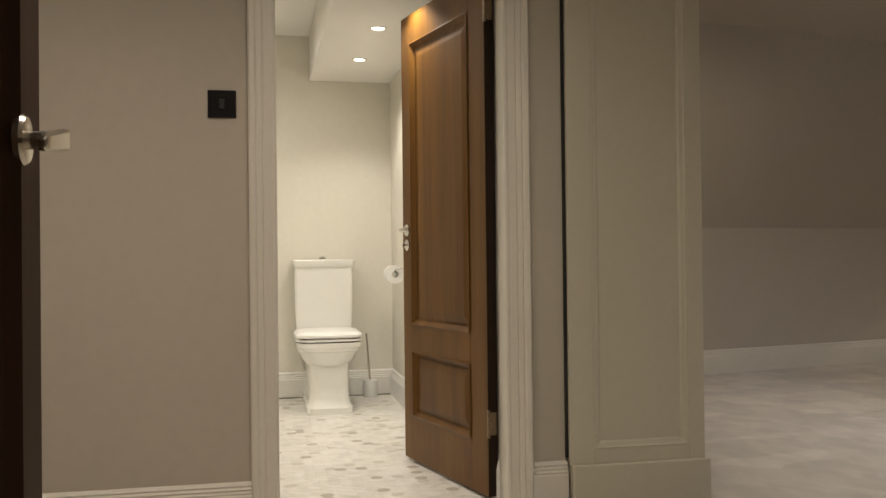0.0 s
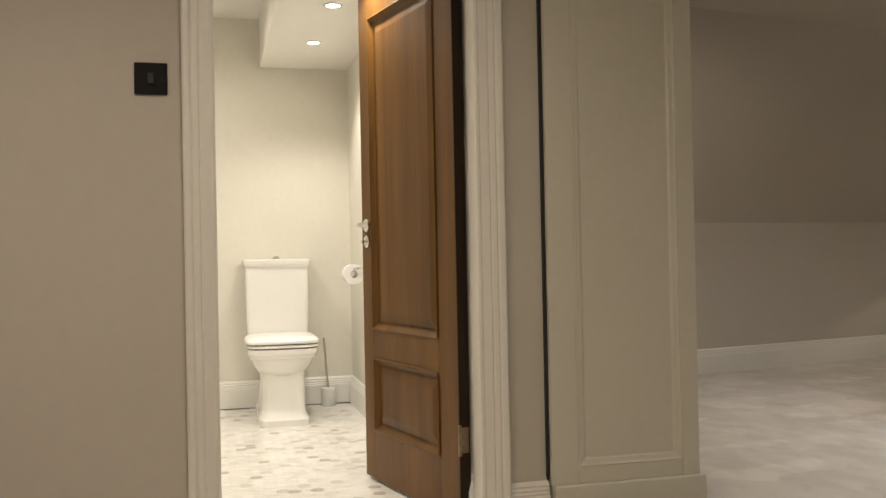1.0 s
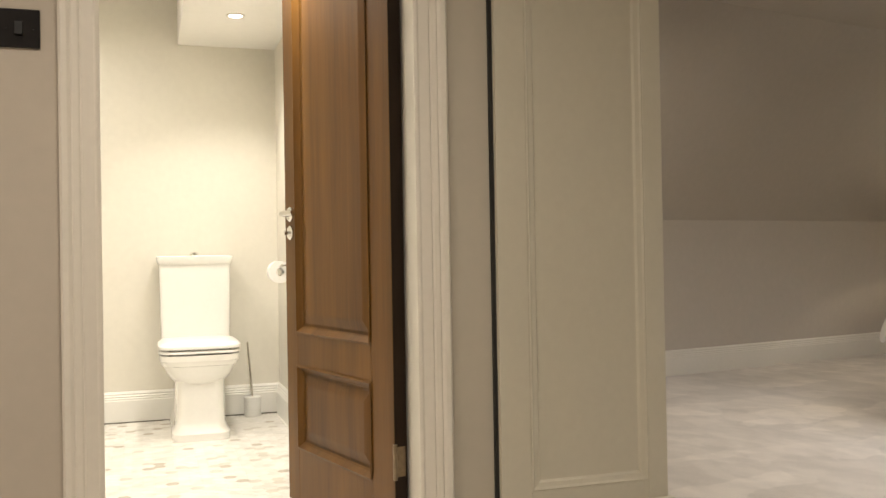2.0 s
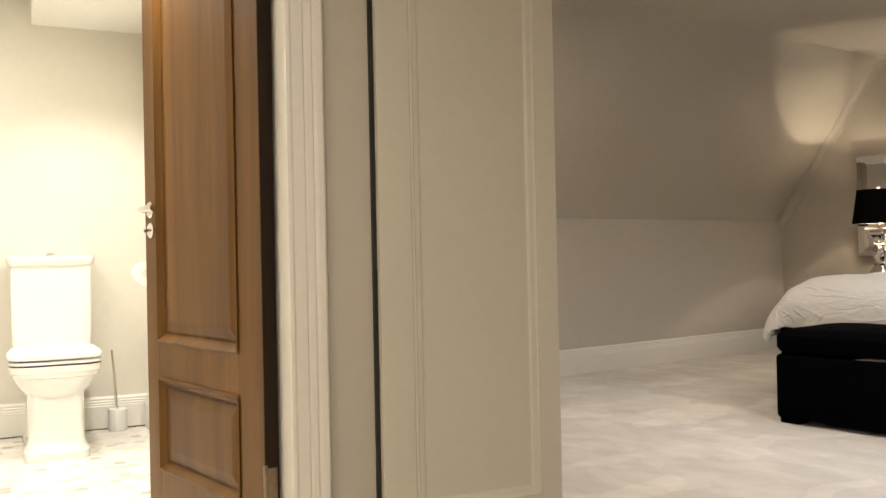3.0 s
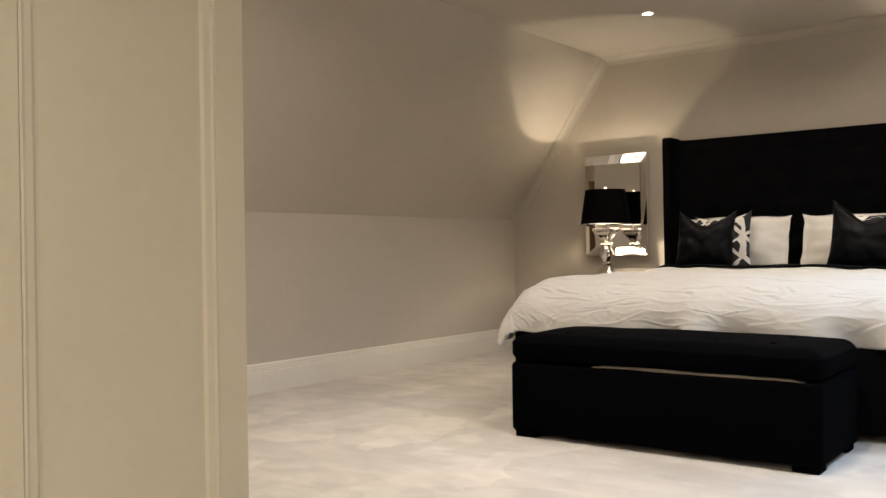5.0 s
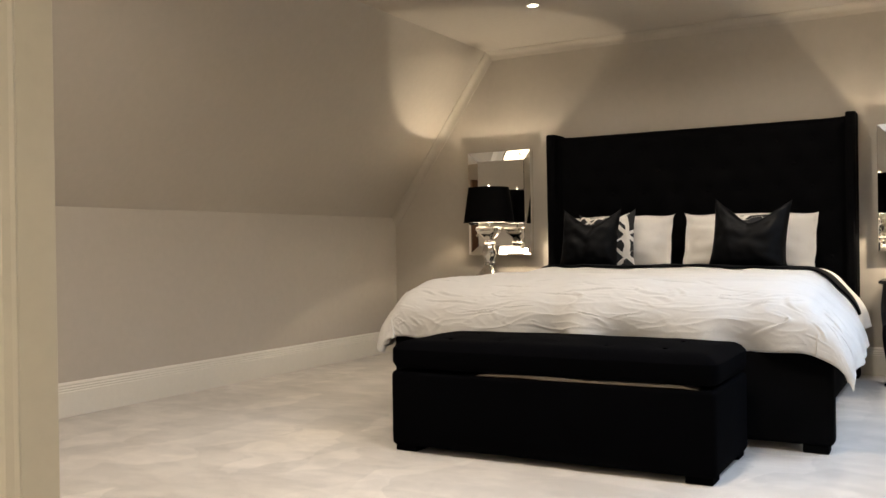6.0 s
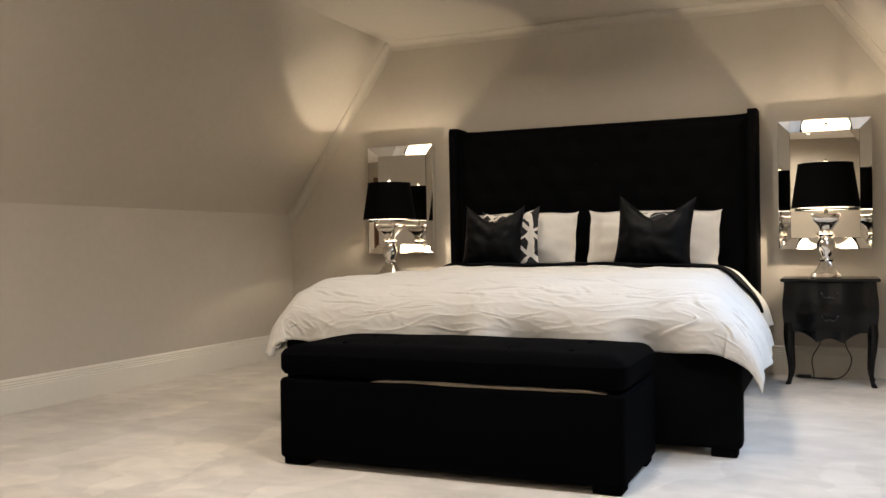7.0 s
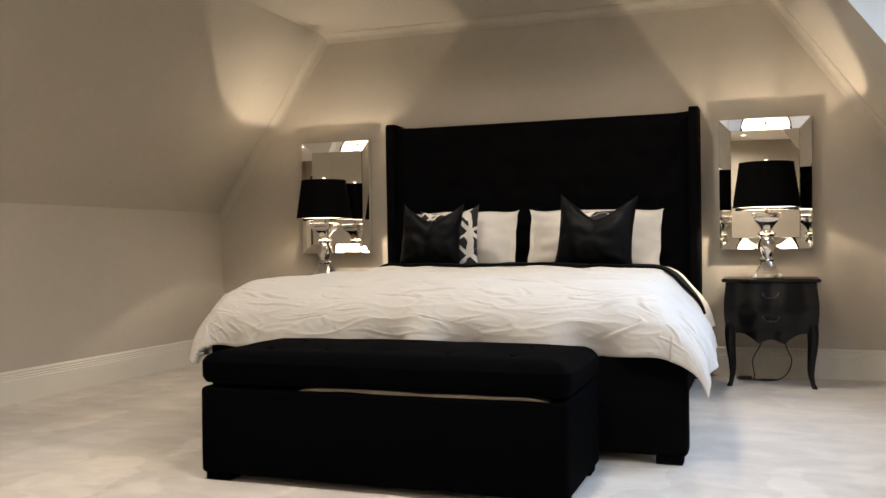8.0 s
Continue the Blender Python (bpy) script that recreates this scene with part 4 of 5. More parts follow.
def crease_strokes(count, seed):
    rnd = random.Random(seed)
    out = []
    for k in range(count):
        front = k < count * 0.62
        ang = rnd.choice((rnd.gauss(0.12, 0.3), rnd.gauss(0.9, 0.4), rnd.gauss(1.6, 0.4), rnd.gauss(-0.7, 0.4)))
        mb = rnd.uniform(1.30, 2.38) if front else rnd.uniform(0.1, 1.4)
        out.append((rnd.uniform(-1.3, 1.3), mb, math.cos(ang), math.sin(ang), rnd.uniform(0.05, 0.17), rnd.uniform(0.007, 0.014), rnd.uniform(0.002, 0.007) * (0.9 if front else 0.28), rnd.uniform(-0.3, 0.3)))
    return out


def cover(name, bm_, mat, label, category, thick):
    ob = mesh_object(name, bm_, mat, smooth=True)
    md = ob.modifiers.new("thickness", "SOLIDIFY")
    md.thickness, md.offset = thick, -1.0
    return tagged(ob, label, category)


cover("duvet", drape(BED_C + 0.02, -0.80, -1.88, -2.475, 1.205, 0.698, 0.37, 0.288, 320, 240, seed=1.0, strokes=crease_strokes(150, 11)), M_LINEN,
      "white cotton duvet, rumpled and hanging over the bed", "duvet", 0.035)
cover("sheet", drape(BED_C + 0.02, -0.42, -0.72, None, 1.212, 0.688, 0.36, 0, 110, 24, seed=1.0), M_PILLOW,
      "white cotton sheet turned over the mattress", "sheet", 0.012)
cover("bed_runner", drape(BED_C + 0.02, -0.66, -0.86, None, 1.219, 0.716, 0.372, 0, 130, 14, seed=1.0, span=0.90), M_RUNNER,
      "black satin runner across the head of the duvet", "bed runner", 0.012)


def cushion(name, m, w, h, d, mat, label, category, flange=0.0, chop=0.0, ears=0.0, seed=0.0, group="", round_chop=0.42):
    """A filled cushion standing in its local xz plane, from z 0 up."""
    n = 30
    b = bmesh.new()
    sheets = []
    for s in (-1, 1):
        rows = []
        for j in range(n + 1):
            row = []
            for i in range(n + 1):
                u, v = -1 + 2 * i / n, -1 + 2 * j / n
                fu, fv = min(1.0, abs(u) * (1 + flange)), min(1.0, abs(v) * (1 + flange))
                th = max(0.0, (1 - fu ** 2.6)) ** 0.62 * max(0.0, (1 - fv ** 2.6)) ** 0.62
                pinch = 1 - 0.07 * (1 - abs(v) ** 2) * abs(u) ** 3 if not flange else 1 - 0.035 * (1 - abs(v) ** 6) * abs(u) ** 6
                x = w / 2 * u * pinch + (0.012 * noise.noise((v * 2.3, seed, 2)) * abs(u) ** 4 if flange else 0.0)
                z = h / 2 * (v * (1 - (0.06 * (1 - u * u) * abs(v) ** 3 if not flange else 0.0)) + 1)
                if flange:
                    z += 0.016 * noise.noise((u * 2.1, seed, 6)) * abs(v) ** 4 - 0.010 * abs(u * v) ** 6
                up = ((v + 1) / 2) ** 2
                z -= chop * math.exp(-(u / round_chop) ** 2) * up
                z += ears * abs(u) ** (14 if flange else 3.2 if chop else 5) * up
                y = s * d / 2 * th * (1 - 0.35 * math.exp(-(u / 0.3) ** 2) * up * (1 if chop else 0))
                wr = 0.014 * noise.noise((u * 2.2 + seed, v * 2.2, s)) + 0.006 * noise.noise((u * 6 + seed, v * 4, s))
                y += s * wr * min(1, th * 3) + 0.010 * noise.noise((u * 3, v * 3, seed))
                row.append((x, y, z))
            rows.append(row)
        sheets.append(rows)
    vid = {}
    def vert(s, j, i):
        key = (0, j, i) if i in (0, n) or j in (0, n) else (s, j, i)
        if key not in vid:
            vid[key] = b.verts.new(sheets[s][j][i])
        return vid[key]
    for s in (0, 1):
        for j in range(n):
            for i in range(n):
                f = [vert(s, j, i), vert(s, j, i + 1), vert(s, j + 1, i + 1), vert(s, j + 1, i)]
                b.faces.new(f if s == 0 else f[::-1])
    bmesh.ops.recalc_face_normals(b, faces=b.faces)
    ob = mesh_object(name, b, mat, smooth=True)
    ob.matrix_world = m
    return tagged(ob, label, category, group)


PZ = 0.672
cushion("pillow", pose(-1.604, -0.36, PZ, -13, 0, 0), 0.775, 0.385, 0.20, M_PILLOW, "white oxford pillow leaning on the headboard", "pillow", 0.13, seed=1, ears=0.012, group="white pillows")
cushion("pillow", pose(-0.737, -0.36, PZ, -13, 1, 0), 0.835, 0.380, 0.20, M_PILLOW, "white oxford pillow leaning on the headboard", "pillow", 0.13, seed=5, ears=0.014, group="white pillows")
cushion("patterned_cushion", pose(-1.622, -0.50, PZ - 0.01, -14, -4, -3), 0.41, 0.400, 0.14, M_PATTERN, "black and white patterned cushion", "cushion", seed=2, ears=0.03, group="patterned cushions")
cushion("patterned_cushion", pose(-0.660, -0.50, PZ, -14, -2, 4), 0.38, 0.375, 0.14, M_PATTERN, "black and white patterned cushion", "cushion", seed=3, ears=0.02, group="patterned cushions")
cushion("black_cushion", pose(-1.690, -0.665, PZ + 0.02, -12, 1, 2), 0.400, 0.372, 0.18, M_SATIN, "black satin cushion with a chopped top", "cushion", chop=0.062, ears=0.045, seed=7, round_chop=0.58, group="black cushions")
cushion("black_cushion", pose(-0.680, -0.665, PZ + 0.02, -12, 3, -2), 0.46, 0.390, 0.18, M_SATIN, "black satin cushion with a chopped top", "cushion", chop=0.090, ears=0.052, seed=8, round_chop=0.50, group="black cushions")


# ---------------------------------------------------------------- storage bench
def bench():
    x0, x1, y0, y1 = -1.672, -0.318, -3.090, -2.530
    t = thing("storage_bench", pose((x0 + x1) / 2, (y0 + y1) / 2, 0), "black upholstered storage bench with the lid slightly ajar", "bench")
    hx, hy = (x1 - x0) / 2, (y1 - y0) / 2
    part("body", boxed(-hx, hx, -hy, hy, 0.024, 0.338, 0.020, 4), M_BENCH, t, smooth=True)
    for sx_ in (-1, 1):
        for sy_ in (-1, 1):
            cx, cy = sx_ * (hx - 0.065), sy_ * (hy - 0.065)
            part("foot", boxed(cx - 0.05, cx + 0.05, cy - 0.05, cy + 0.05, 0, 0.043, 0.003), M_BENCH, t)
    b = bmesh.new()
    loops = []
    for i in range(41):
        x = -hx + 0.40 + (2 * hx - 0.46) * i / 40
        fade = min(1.0, i / 3, (40 - i) / 3)
        top = 0.337 + fade * (0.010 + 0.005 * noise.noise((x * 7, 1.3, 0)) + 0.003 * noise.noise((x * 23, 4.0, 0)))
        yf = -hy + 0.014 + 0.010 * noise.noise((x * 5, 8.0, 0))
        loops.append([(x, yf, 0.330), (x, yf, top), (x, -hy + 0.06, top + 0.001), (x, -hy + 0.06, 0.330)])
    rings(b, loops)
    part("inner_rim", b, M_RAW, t, "pale lining edge of the box")
    # padded lid with shallow buttons
    b = bmesh.new()
    nu, nv = 60, 26
    lx, ly = hx + 0.006, hy + 0.004
    z0, z1 = 0.352, 0.464
    buttons = [(-0.46 + 0.23 * i, -0.13 + 0.26 * j) for i in range(5) for j in range(2)]
    gridv = []
    for j in range(nv + 1):
        row = []
        for i in range(nu + 1):
            u, v = -1 + 2 * i / nu, -1 + 2 * j / nv
            soft = 1 - 0.030 * abs(u * v) ** 14
            x, y = lx * u * soft, ly * v * soft
            e = max(0.0, 1 - min((1 - abs(u)) * lx, (1 - abs(v)) * ly) / 0.075)
            z = z1 + 0.012 * (1 - u * u) * (1 - v * v) - 0.036 * e ** 2.4
            for bx, by in buttons:
                z -= 0.007 * math.exp(-((x - bx) ** 2 + (y - by) ** 2) / 0.0016)
            z += 0.003 * noise.noise((x * 6, y * 6, 2))
            row.append(b.verts.new((x, y, z)))
        gridv.append(row)
    for j in range(nv):
        for i in range(nu):
            b.faces.new((gridv[j][i], gridv[j][i + 1], gridv[j + 1][i + 1], gridv[j + 1][i]))
    rim = [gridv[0][i] for i in range(nu + 1)] + [gridv[j][nu] for j in range(1, nv + 1)] + [gridv[nv][i] for i in range(nu - 1, -1, -1)] + [gridv[j][0] for j in range(nv - 1, 0, -1)]
    prev = rim
    for inset, z in ((0.0, z0 + 0.02), (-0.010, z0)):
        cur = [b.verts.new((v.co.x * (1 + inset / lx), v.co.y * (1 + inset / ly), z)) for v in rim]
        for i in range(len(rim)):
            b.faces.new((prev[i], cur[i], cur[(i + 1) % len(rim)], prev[(i + 1) % len(rim)]))
        prev = cur
    b.faces.new(prev)
    bmesh.ops.recalc_face_normals(b, faces=b.faces)
    lid = part("lid", b, M_BENCH, t, smooth=True)
    for bx, by in buttons:
        k = bmesh.new()
        lathe(k, [(0.010, z1 - 0.002), (0.010, z1 + 0.003), (0.005, z1 + 0.005)], 12, bx, by)
        part("button", k, M_BENCH, lid)
    return t


bench()


# ---------------------------------------------------------------- nightstands
def nightstand(x, y):
    t = thing("nightstand", pose(x, y, 0), "black lacquered two-drawer bedside table with cabriole legs", "bedside table", "bedside tables")
    W, D = 0.258, 0.175
    def section(z, hw, hd, bow):
        pts = []
        n = 16
        for i in range(n + 1):
            u = -1 + 2 * i / n
            pts.append((hw * u, -hd - bow * (math.cos(math.pi * u / 2) ** 2) + 0.012 * math.cos(math.pi * u * 1.5) ** 2, z))
        pts += [(hw, hd, z), (-hw, hd, z)]
        return pts
    b = bmesh.new()
    prof = [(0.318, 0.240, 0.163, 0.018), (0.36, 0.250, 0.170, 0.026), (0.42, 0.256, 0.175, 0.032), (0.48, 0.256, 0.174, 0.028), (0.54, 0.249, 0.168, 0.020), (0.597, 0.244, 0.163, 0.014)]
    rings(b, [section(*p) for p in prof])
    body = part("body", b, M_LACQUER, t, smooth=True)
    b = bmesh.new()
    rings(b, [section(z, hw, hd, 0.016) for z, hw, hd in ((0.597, 0.246, 0.166), (0.601, 0.264, 0.180), (0.612, 0.268, 0.184), (0.619, 0.262, 0.178))])
    part("top", b, M_LACQUER, t, "glossy black serpentine top", smooth=True)
    # shaped apron
    b = bmesh.new()
    n = 32
    up, lo = [], []
    for i in range(n + 1):
        u = -1 + 2 * i / n
        a = abs(u)
        low = 0.262 + 0.012 * math.cos(a * 9) if a < 0.34 else 0.262 + 0.046 * math.sin(min(1, (a - 0.34) / 0.4) * math.pi / 2)
        low -= 0.06 * max(0, a - 0.82) / 0.18
        yy = -0.163 - 0.018 * math.cos(math.pi * u / 2) ** 2 + 0.012 * math.cos(math.pi * u * 1.5) ** 2
        up.append((0.240 * u, yy, 0.322))
        lo.append((0.238 * u, yy + 0.004, low))
    loops = [[up[i], (up[i][0], up[i][1] + 0.022, 0.322), (lo[i][0], lo[i][1] + 0.018, lo[i][2]), lo[i]] for i in range(n + 1)]
    rings(b, loops)
    part("apron", b, M_LACQUER, t, smooth=True)
    for s in (-1, 1):
        b = bmesh.new()
        loops = []
        for i in range(n + 1):
            u = -1 + 2 * i / n
            low = 0.30 - 0.05 * max(0, abs(u) - 0.75) / 0.25
            xx = s * (0.238)
            loops.append([(xx, 0.158 * u, 0.322), (xx - s * 0.02, 0.158 * u, 0.322), (xx - s * 0.02, 0.158 * u, low), (xx, 0.158 * u, low)])
        rings(b, loops)
        part("side_apron", b, M_LACQUER, t)
    for sx_ in (-1, 1):
        for sy_ in (-1, 1):
            b = bmesh.new()
            loops = []
            for z, off, r in ((0.36, 0.0, 0.026), (0.30, 0.004, 0.026), (0.22, 0.002, 0.021), (0.14, -0.006, 0.016), (0.07, -0.010, 0.0135), (0.025, -0.004, 0.0135), (0.008, 0.004, 0.016), (0.0, 0.006, 0.016)):
                loops.append(squircle(sx_ * (0.223 + off), sy_ * (0.148 + off), z, r, r, 3, 16))
            rings(b, loops)
            part("leg", b, M_LACQUER, t, smooth=True)
    for z0, z1 in ((0.335, 0.452), (0.464, 0.585)):
        b = bmesh.new()
        loops = []
        for k in range(9):
            z = z0 + (z1 - z0) * k / 8
            # follow the swelling front
            for i in range(len(prof) - 1):
                if prof[i][0] <= z <= prof[i + 1][0]:
                    f = (z - prof[i][0]) / (prof[i + 1][0] - prof[i][0])
                    hd = prof[i][2] * (1 - f) + prof[i + 1][2] * f
                    bow = prof[i][3] * (1 - f) + prof[i + 1][3] * f
            row = []
            for i in range(17):
                u = (-1 + i / 8) * 0.86
                row.append((0.246 * u, -hd - bow * (math.cos(math.pi * u / 2) ** 2) + 0.012 * math.cos(math.pi * u * 1.5) ** 2 - 0.006, z))
            row += [(0.246 * 0.86, -hd + 0.03, z), (-0.246 * 0.86, -hd + 0.03, z)]
            loops.append(row)
        rings(b, loops)
        d = part("drawer", b, M_LACQUER, t, smooth=True)
        zc = (z0 + z1) / 2 + 0.012
        h = bmesh.new()
        yb = -0.203
        tube(h, smooth_path([(-0.042, yb + 0.006, zc), (-0.040, yb - 0.016, zc - 0.004), (-0.022, yb - 0.022, zc - 0.024), (0, yb - 0.022, zc - 0.020), (0.022, yb - 0.022, zc - 0.024), (0.040, yb - 0.016, zc - 0.004), (0.042, yb + 0.006, zc)]), 0.0035, 8)
        part("drawer_handle", h, M_BLACKPLATE, d, "dark metal bail handle", smooth=True)
    return t


NS_R, NS_L, NS_Y = 0.287, -2.590, -0.245
nightstand(NS_R, NS_Y)
nightstand(NS_L, NS_Y)


# ---------------------------------------------------------------- lamps
def table_lamp(x, y, z, inward):
    t = thing("table_lamp", pose(x, y, z), "mercury glass baluster table lamp with a black drum shade, lit", "table lamp", "bedside lamps")
    def turned(profile):
        """A turned body whose rings run from round (power 2) to nearly square, each (radius, height, power)."""
        bm_ = bmesh.new()
        return rings(bm_, [squircle(0, 0, zz, r, r, p, 40) for r, zz, p in profile])
    part("plinth", turned([(0.080, 0.0, 9), (0.084, 0.004, 9), (0.084, 0.022, 9), (0.079, 0.027, 9)]), M_MERCURY, t, smooth=True)
    part("foot", turned([(0.072, 0.027, 9), (0.066, 0.036, 8), (0.050, 0.058, 7), (0.040, 0.080, 6), (0.036, 0.094, 4)]), M_MERCURY, t, smooth=True)
    part("baluster", turned([(0.034, 0.094, 2), (0.044, 0.099, 2), (0.046, 0.105, 2), (0.044, 0.111, 2), (0.033, 0.117, 2), (0.036, 0.130, 2), (0.049, 0.155, 2), (0.055, 0.180, 2), (0.052, 0.205, 2),
                             (0.041, 0.226, 2), (0.036, 0.236, 2), (0.050, 0.246, 2), (0.055, 0.254, 2), (0.049, 0.264, 2), (0.036, 0.272, 2), (0.035, 0.284, 2.2)]), M_MERCURY, t, smooth=True)
    part("capital", turned([(0.035, 0.284, 3), (0.042, 0.300, 4), (0.058, 0.320, 6), (0.070, 0.334, 8), (0.074, 0.346, 9), (0.074, 0.352, 9)]), M_MERCURY, t, smooth=True)
    part("cap", turned([(0.076, 0.352, 9), (0.081, 0.356, 9), (0.081, 0.372, 9), (0.076, 0.377, 9), (0.02, 0.378, 4)]), M_MERCURY, t, smooth=True)
    b = bmesh.new()
    lathe(b, [(0.009, 0.376), (0.009, 0.435), (0.017, 0.437), (0.017, 0.468), (0.012, 0.471)], 20)
    part("stem", b, M_CHROME, t, smooth=True)
    zb, zt, rb, rt = 0.412, 0.668, 0.190, 0.152
    b = bmesh.new()
    rings(b, [squircle(0, 0, zb + (zt - zb) * k / 8, rb + (rt - rb) * k / 8, rb + (rt - rb) * k / 8, 2, 56) for k in range(9)], cap=False)
    sh = part("shade", b, M_SHADE, t, "black fabric drum shade", smooth=True)
    b = bmesh.new()
    rings(b, [squircle(0, 0, zb + (zt - zb) * k / 8, rb - 0.004 + (rt - rb) * k / 8, rb - 0.004 + (rt - rb) * k / 8, 2, 56) for k in range(9)], cap=False)
    part("lining", b, M_LINING, sh, "pale metallic lining", smooth=True)
    for zz, rr in ((zb, rb), (zt, rt)):
        b = bmesh.new()
        rings(b, [squircle(0, 0, zz + dz, rr + dr, rr + dr, 2, 56) for dr, dz in ((0.002, -0.002), (0.002, 0.004), (-0.006, 0.004), (-0.006, -0.002), (0.002, -0.002))], cap=False)
        part("rim", b, M_SHADE, sh)
    b = bmesh.new()
    tube(b, smooth_path([(0.0, 0.045, 0.44), (0.0, 0.062, 0.52), (0.0, 0.045, 0.62), (0.0, 0.0, 0.672)]), 0.0022, 6)
    tube(b, smooth_path([(0.0, -0.045, 0.44), (0.0, -0.062, 0.52), (0.0, -0.045, 0.62), (0.0, 0.0, 0.672)]), 0.0022, 6)
    tube(b, [(0.0, -0.045, 0.44), (0, 0.045, 0.44)], 0.003, 6)
    for k in range(3):
        a = 2 * math.pi * k / 3 + 0.4
        tube(b, [(0, 0, 0.660), (rt * math.cos(a), rt * math.sin(a), 0.664)], 0.002, 6)
    part("harp", b, M_CHROME, t)
    b = bmesh.new()
    lathe(b, [(0.005, 0.668), (0.006, 0.676), (0.012, 0.684), (0.013, 0.692), (0.009, 0.700), (0.003, 0.703)], 16)
    part("finial", b, M_MERCURY, t, smooth=True)
    b = bmesh.new()
    lathe(b, [(0.012, 0.470), (0.016, 0.478), (0.021, 0.488), (0.019, 0.496), (0.008, 0.501)], 20)
    part("lamp_bulb", b, M_BULB, t, "glowing bulb", smooth=True)
    bulb("bedside_bulb", x + inward * 0.018, y, z + 0.514, LAMP_W, (1.0, 0.84, 0.64), 0.010)
    return t


LAMP_W = 21.0
LAMP_Y = -0.262
table_lamp(0.270, LAMP_Y, 0.620, -1)
table_lamp(-2.612, LAMP_Y, 0.620, 1)


# ---------------------------------------------------------------- mirrors
def wall_mirror(xc, zc):
    w, h, fr = 0.532, 0.795, 0.068
    t = thing("wall_mirror", pose(xc, BED_Y, zc), "tall silver looking glass above the black bedside table", "mirror", "bedside mirrors")
    hw, hh = w / 2, h / 2
    part("backing", boxed(-hw + 0.008, hw - 0.008, -0.026, -0.001, -hh + 0.008, hh - 0.008), M_LACQUER, t, "dark backing board")
    part("mirror_pane", boxed(-hw + fr, hw - fr, -0.034, -0.026, -hh + fr, hh - fr, 0.002, 1), M_MIRROR, t)
    yo, yi = -0.066, -0.032
    c = [(-hw, -hh), (hw, -hh), (hw, hh), (-hw, hh)]
    ci = [(-hw + fr, -hh + fr), (hw - fr, -hh + fr), (hw - fr, hh - fr), (-hw + fr, hh - fr)]
    for k in range(4):
        a, b_, bi, ai = c[k], c[(k + 1) % 4], ci[(k + 1) % 4], ci[k]
        bm_ = bmesh.new()
        f = [bm_.verts.new((p[0], y, p[1])) for p, y in ((a, yo), (b_, yo), (bi, yi), (ai, yi))]
        g = [bm_.verts.new((p[0], y, p[1])) for p, y in ((a, -0.020), (b_, -0.020), (bi, -0.022), (ai, -0.022))]
        bm_.faces.new(f)
        bm_.faces.new(g[::-1])
        for i in range(4):
            bm_.faces.new((f[i], g[i], g[(i + 1) % 4], f[(i + 1) % 4]))
        bmesh.ops.recalc_face_normals(bm_, faces=bm_.faces)
        bmesh.ops.bevel(bm_, geom=[e for e in bm_.edges], offset=0.0012, segments=1, affect="EDGES")
        part("bevel_strip", bm_, M_MIRROR, t, "bevelled mirror strip")
    return t


wall_mirror(0.263, 1.183)
wall_mirror(-2.633, 1.183)


# ---------------------------------------------------------------- lamp cable under the bedside table
def cable():
    t = thing("lamp_cable", pose(NS_R, 0, 0), "black lamp flex and adaptor lying under the bedside table", "cable")
    b = bmesh.new()
    tube(b, smooth_path([(-0.045, -0.10, 0.30), (-0.060, -0.09, 0.21), (-0.105, -0.10, 0.12), (-0.095, -0.13, 0.03), (-0.09, -0.15, 0.008), (0.02, -0.16, 0.007),
                         (0.085, -0.13, 0.04), (0.115, -0.09, 0.12), (0.085, -0.08, 0.20), (0.075, -0.09, 0.31)]), 0.0035, 8)
    part("flex", b, M_CABLE, t, smooth=True)
    b = bmesh.new()
    tube(b, smooth_path([(-0.20, -0.13, 0.012), (-0.12, -0.15, 0.007), (-0.02, -0.135, 0.007), (0.03, -0.15, 0.007), (-0.03, -0.175, 0.007), (-0.14, -0.155, 0.009)]), 0.0035, 8)
    part("flex", b, M_CABLE, t, smooth=True)
    part("inline_switch", boxed(-0.19, -0.11, -0.145, -0.115, 0.003, 0.022, 0.004), M_CABLE, t)


cable()


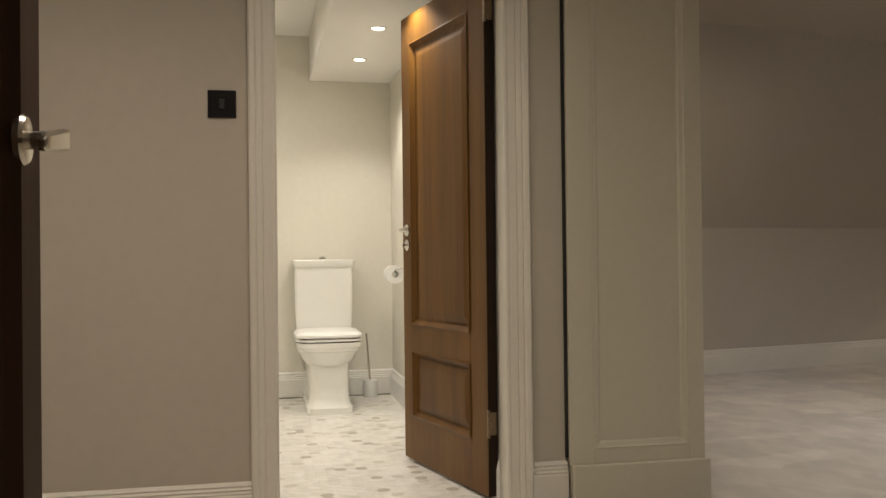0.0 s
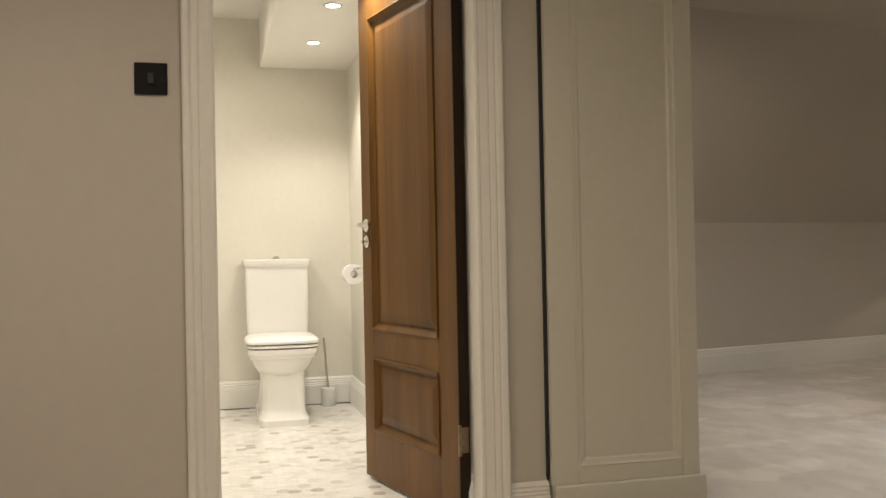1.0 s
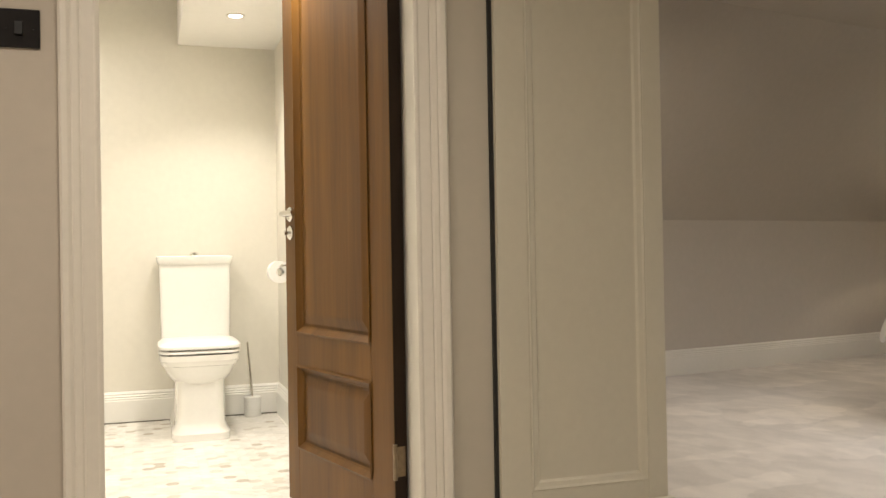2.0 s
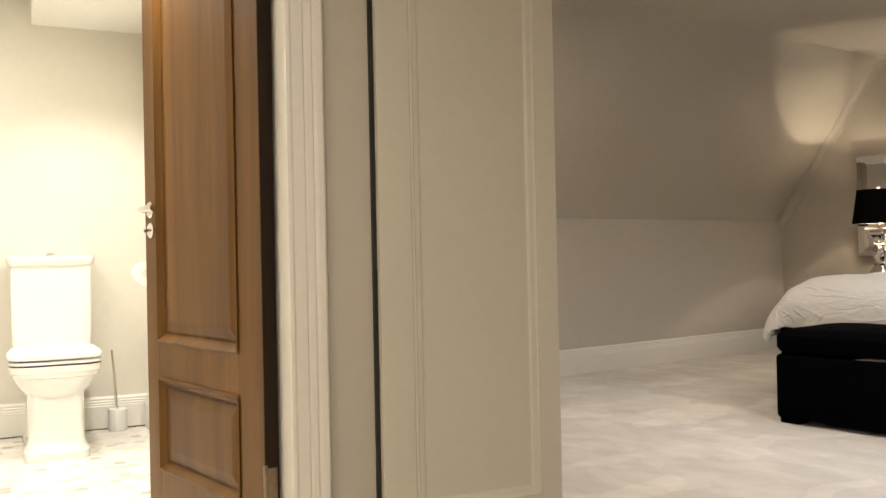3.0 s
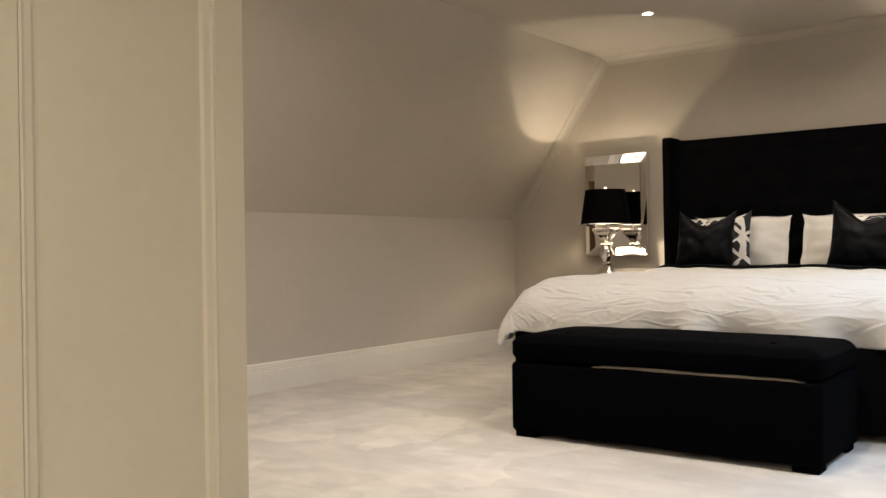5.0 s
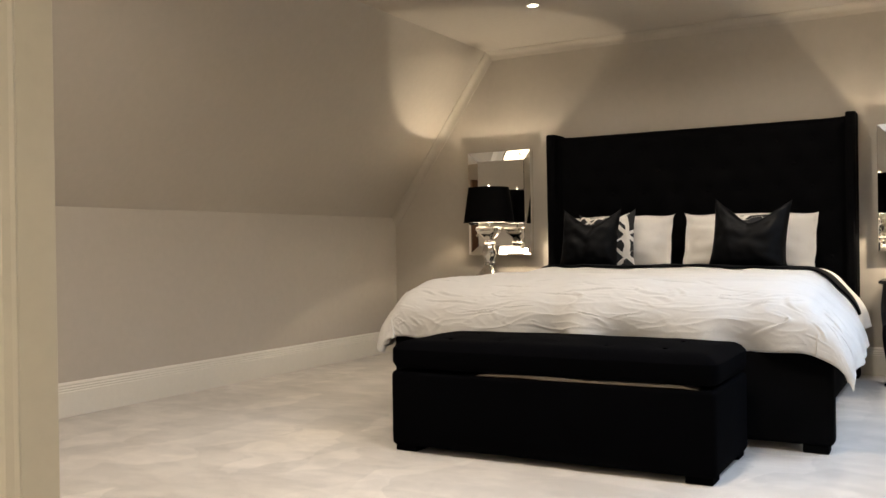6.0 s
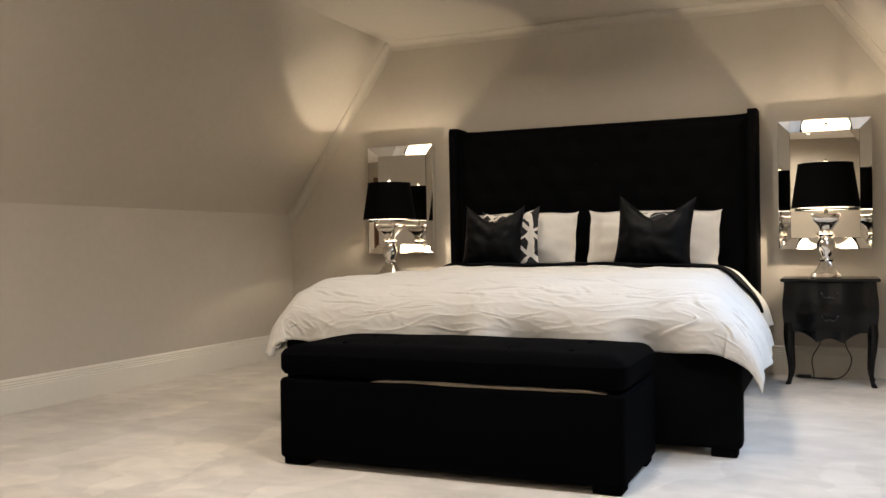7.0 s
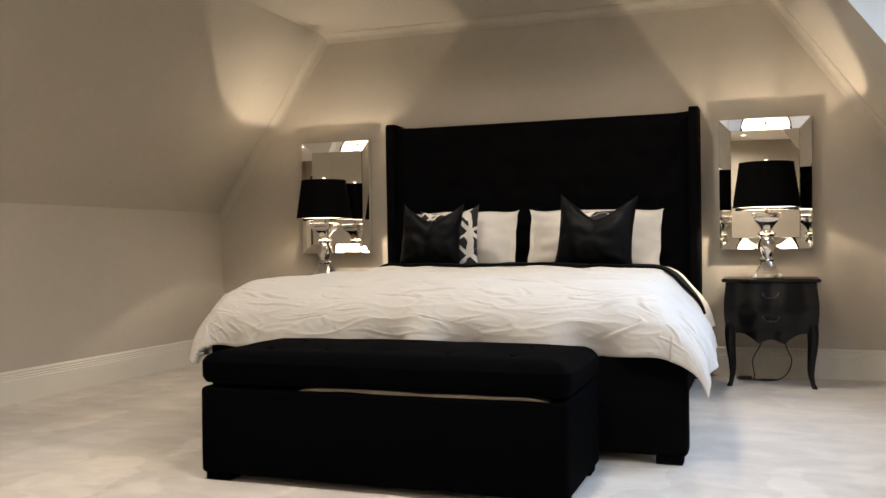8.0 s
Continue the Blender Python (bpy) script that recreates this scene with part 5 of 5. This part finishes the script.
# ---------------------------------------------------------------- bathroom floor tiles
def hex_floor():
    floor_ob = bpy.data.objects["floor_bathroom"]
    R = 0.029
    me = bpy.data.meshes.new("hexagon_tile")
    b = bmesh.new()
    rings(b, [[(r * math.cos(k * math.pi / 3 + math.pi / 6), r * math.sin(k * math.pi / 3 + math.pi / 6), z) for k in range(6)] for r, z in ((R - 0.0004, -0.001), (R - 0.0004, 0.0038), (R - 0.0008, 0.0045))])
    b.to_mesh(me)
    b.free()
    me.materials.append(M_TILE)
    dx, dy = R * math.sqrt(3), R * 1.5
    cells = []
    j = 0
    y = -7.90
    while y < BATH_Y - 0.045:
        x = BATH_X + 0.05 + (dx / 2 if j % 2 else 0)
        while x < WALL_X - 0.13:
            cells.append((x, y))
            x += dx
        y += dy
        j += 1
    near = sorted(cells, key=lambda c: abs(c[0] + 2.05) * 0.55 + abs(c[1] + 6.50))
    rnd = random.Random(3)
    for x, y in near[:300]:
        ob = new("tile", me)
        ob.matrix_world = pose(x, y, 0.002 + rnd.uniform(0, 0.0003))
        ob.parent = floor_ob
    verts, faces = [], []
    for x, y in near[300:]:
        k0 = len(verts)
        for r, z in ((R - 0.0004, 0.001), (R - 0.0004, 0.0058), (R - 0.0008, 0.0065)):
            verts += [(x + r * math.cos(k * math.pi / 3 + math.pi / 6), y + r * math.sin(k * math.pi / 3 + math.pi / 6), z) for k in range(6)]
        faces += [[k0 + 12 + k for k in range(6)]]
        for lvl in (0, 6):
            faces += [[k0 + lvl + k, k0 + lvl + (k + 1) % 6, k0 + lvl + 6 + (k + 1) % 6, k0 + lvl + 6 + k] for k in range(6)]
    me2 = bpy.data.meshes.new("far_tiles")
    me2.from_pydata(verts, [], faces)
    me2.materials.append(M_TILE_REST)
    rest = new("far_tiles", me2)
    rest.parent = floor_ob
    tagged(rest, kind="stuff")


M_TILE_REST = M_TILE.copy()
M_TILE_REST.name = "marble_hexagon_rest"
nt = M_TILE_REST.node_tree
info = next(n for n in nt.nodes if n.bl_idname == "ShaderNodeObjectInfo")
geom = next(n for n in nt.nodes if n.bl_idname == "ShaderNodeNewGeometry")
rampn = info.outputs["Random"].links[0].to_node
nt.links.new(geom.outputs["Random Per Island"], rampn.inputs["Fac"])
hex_floor()
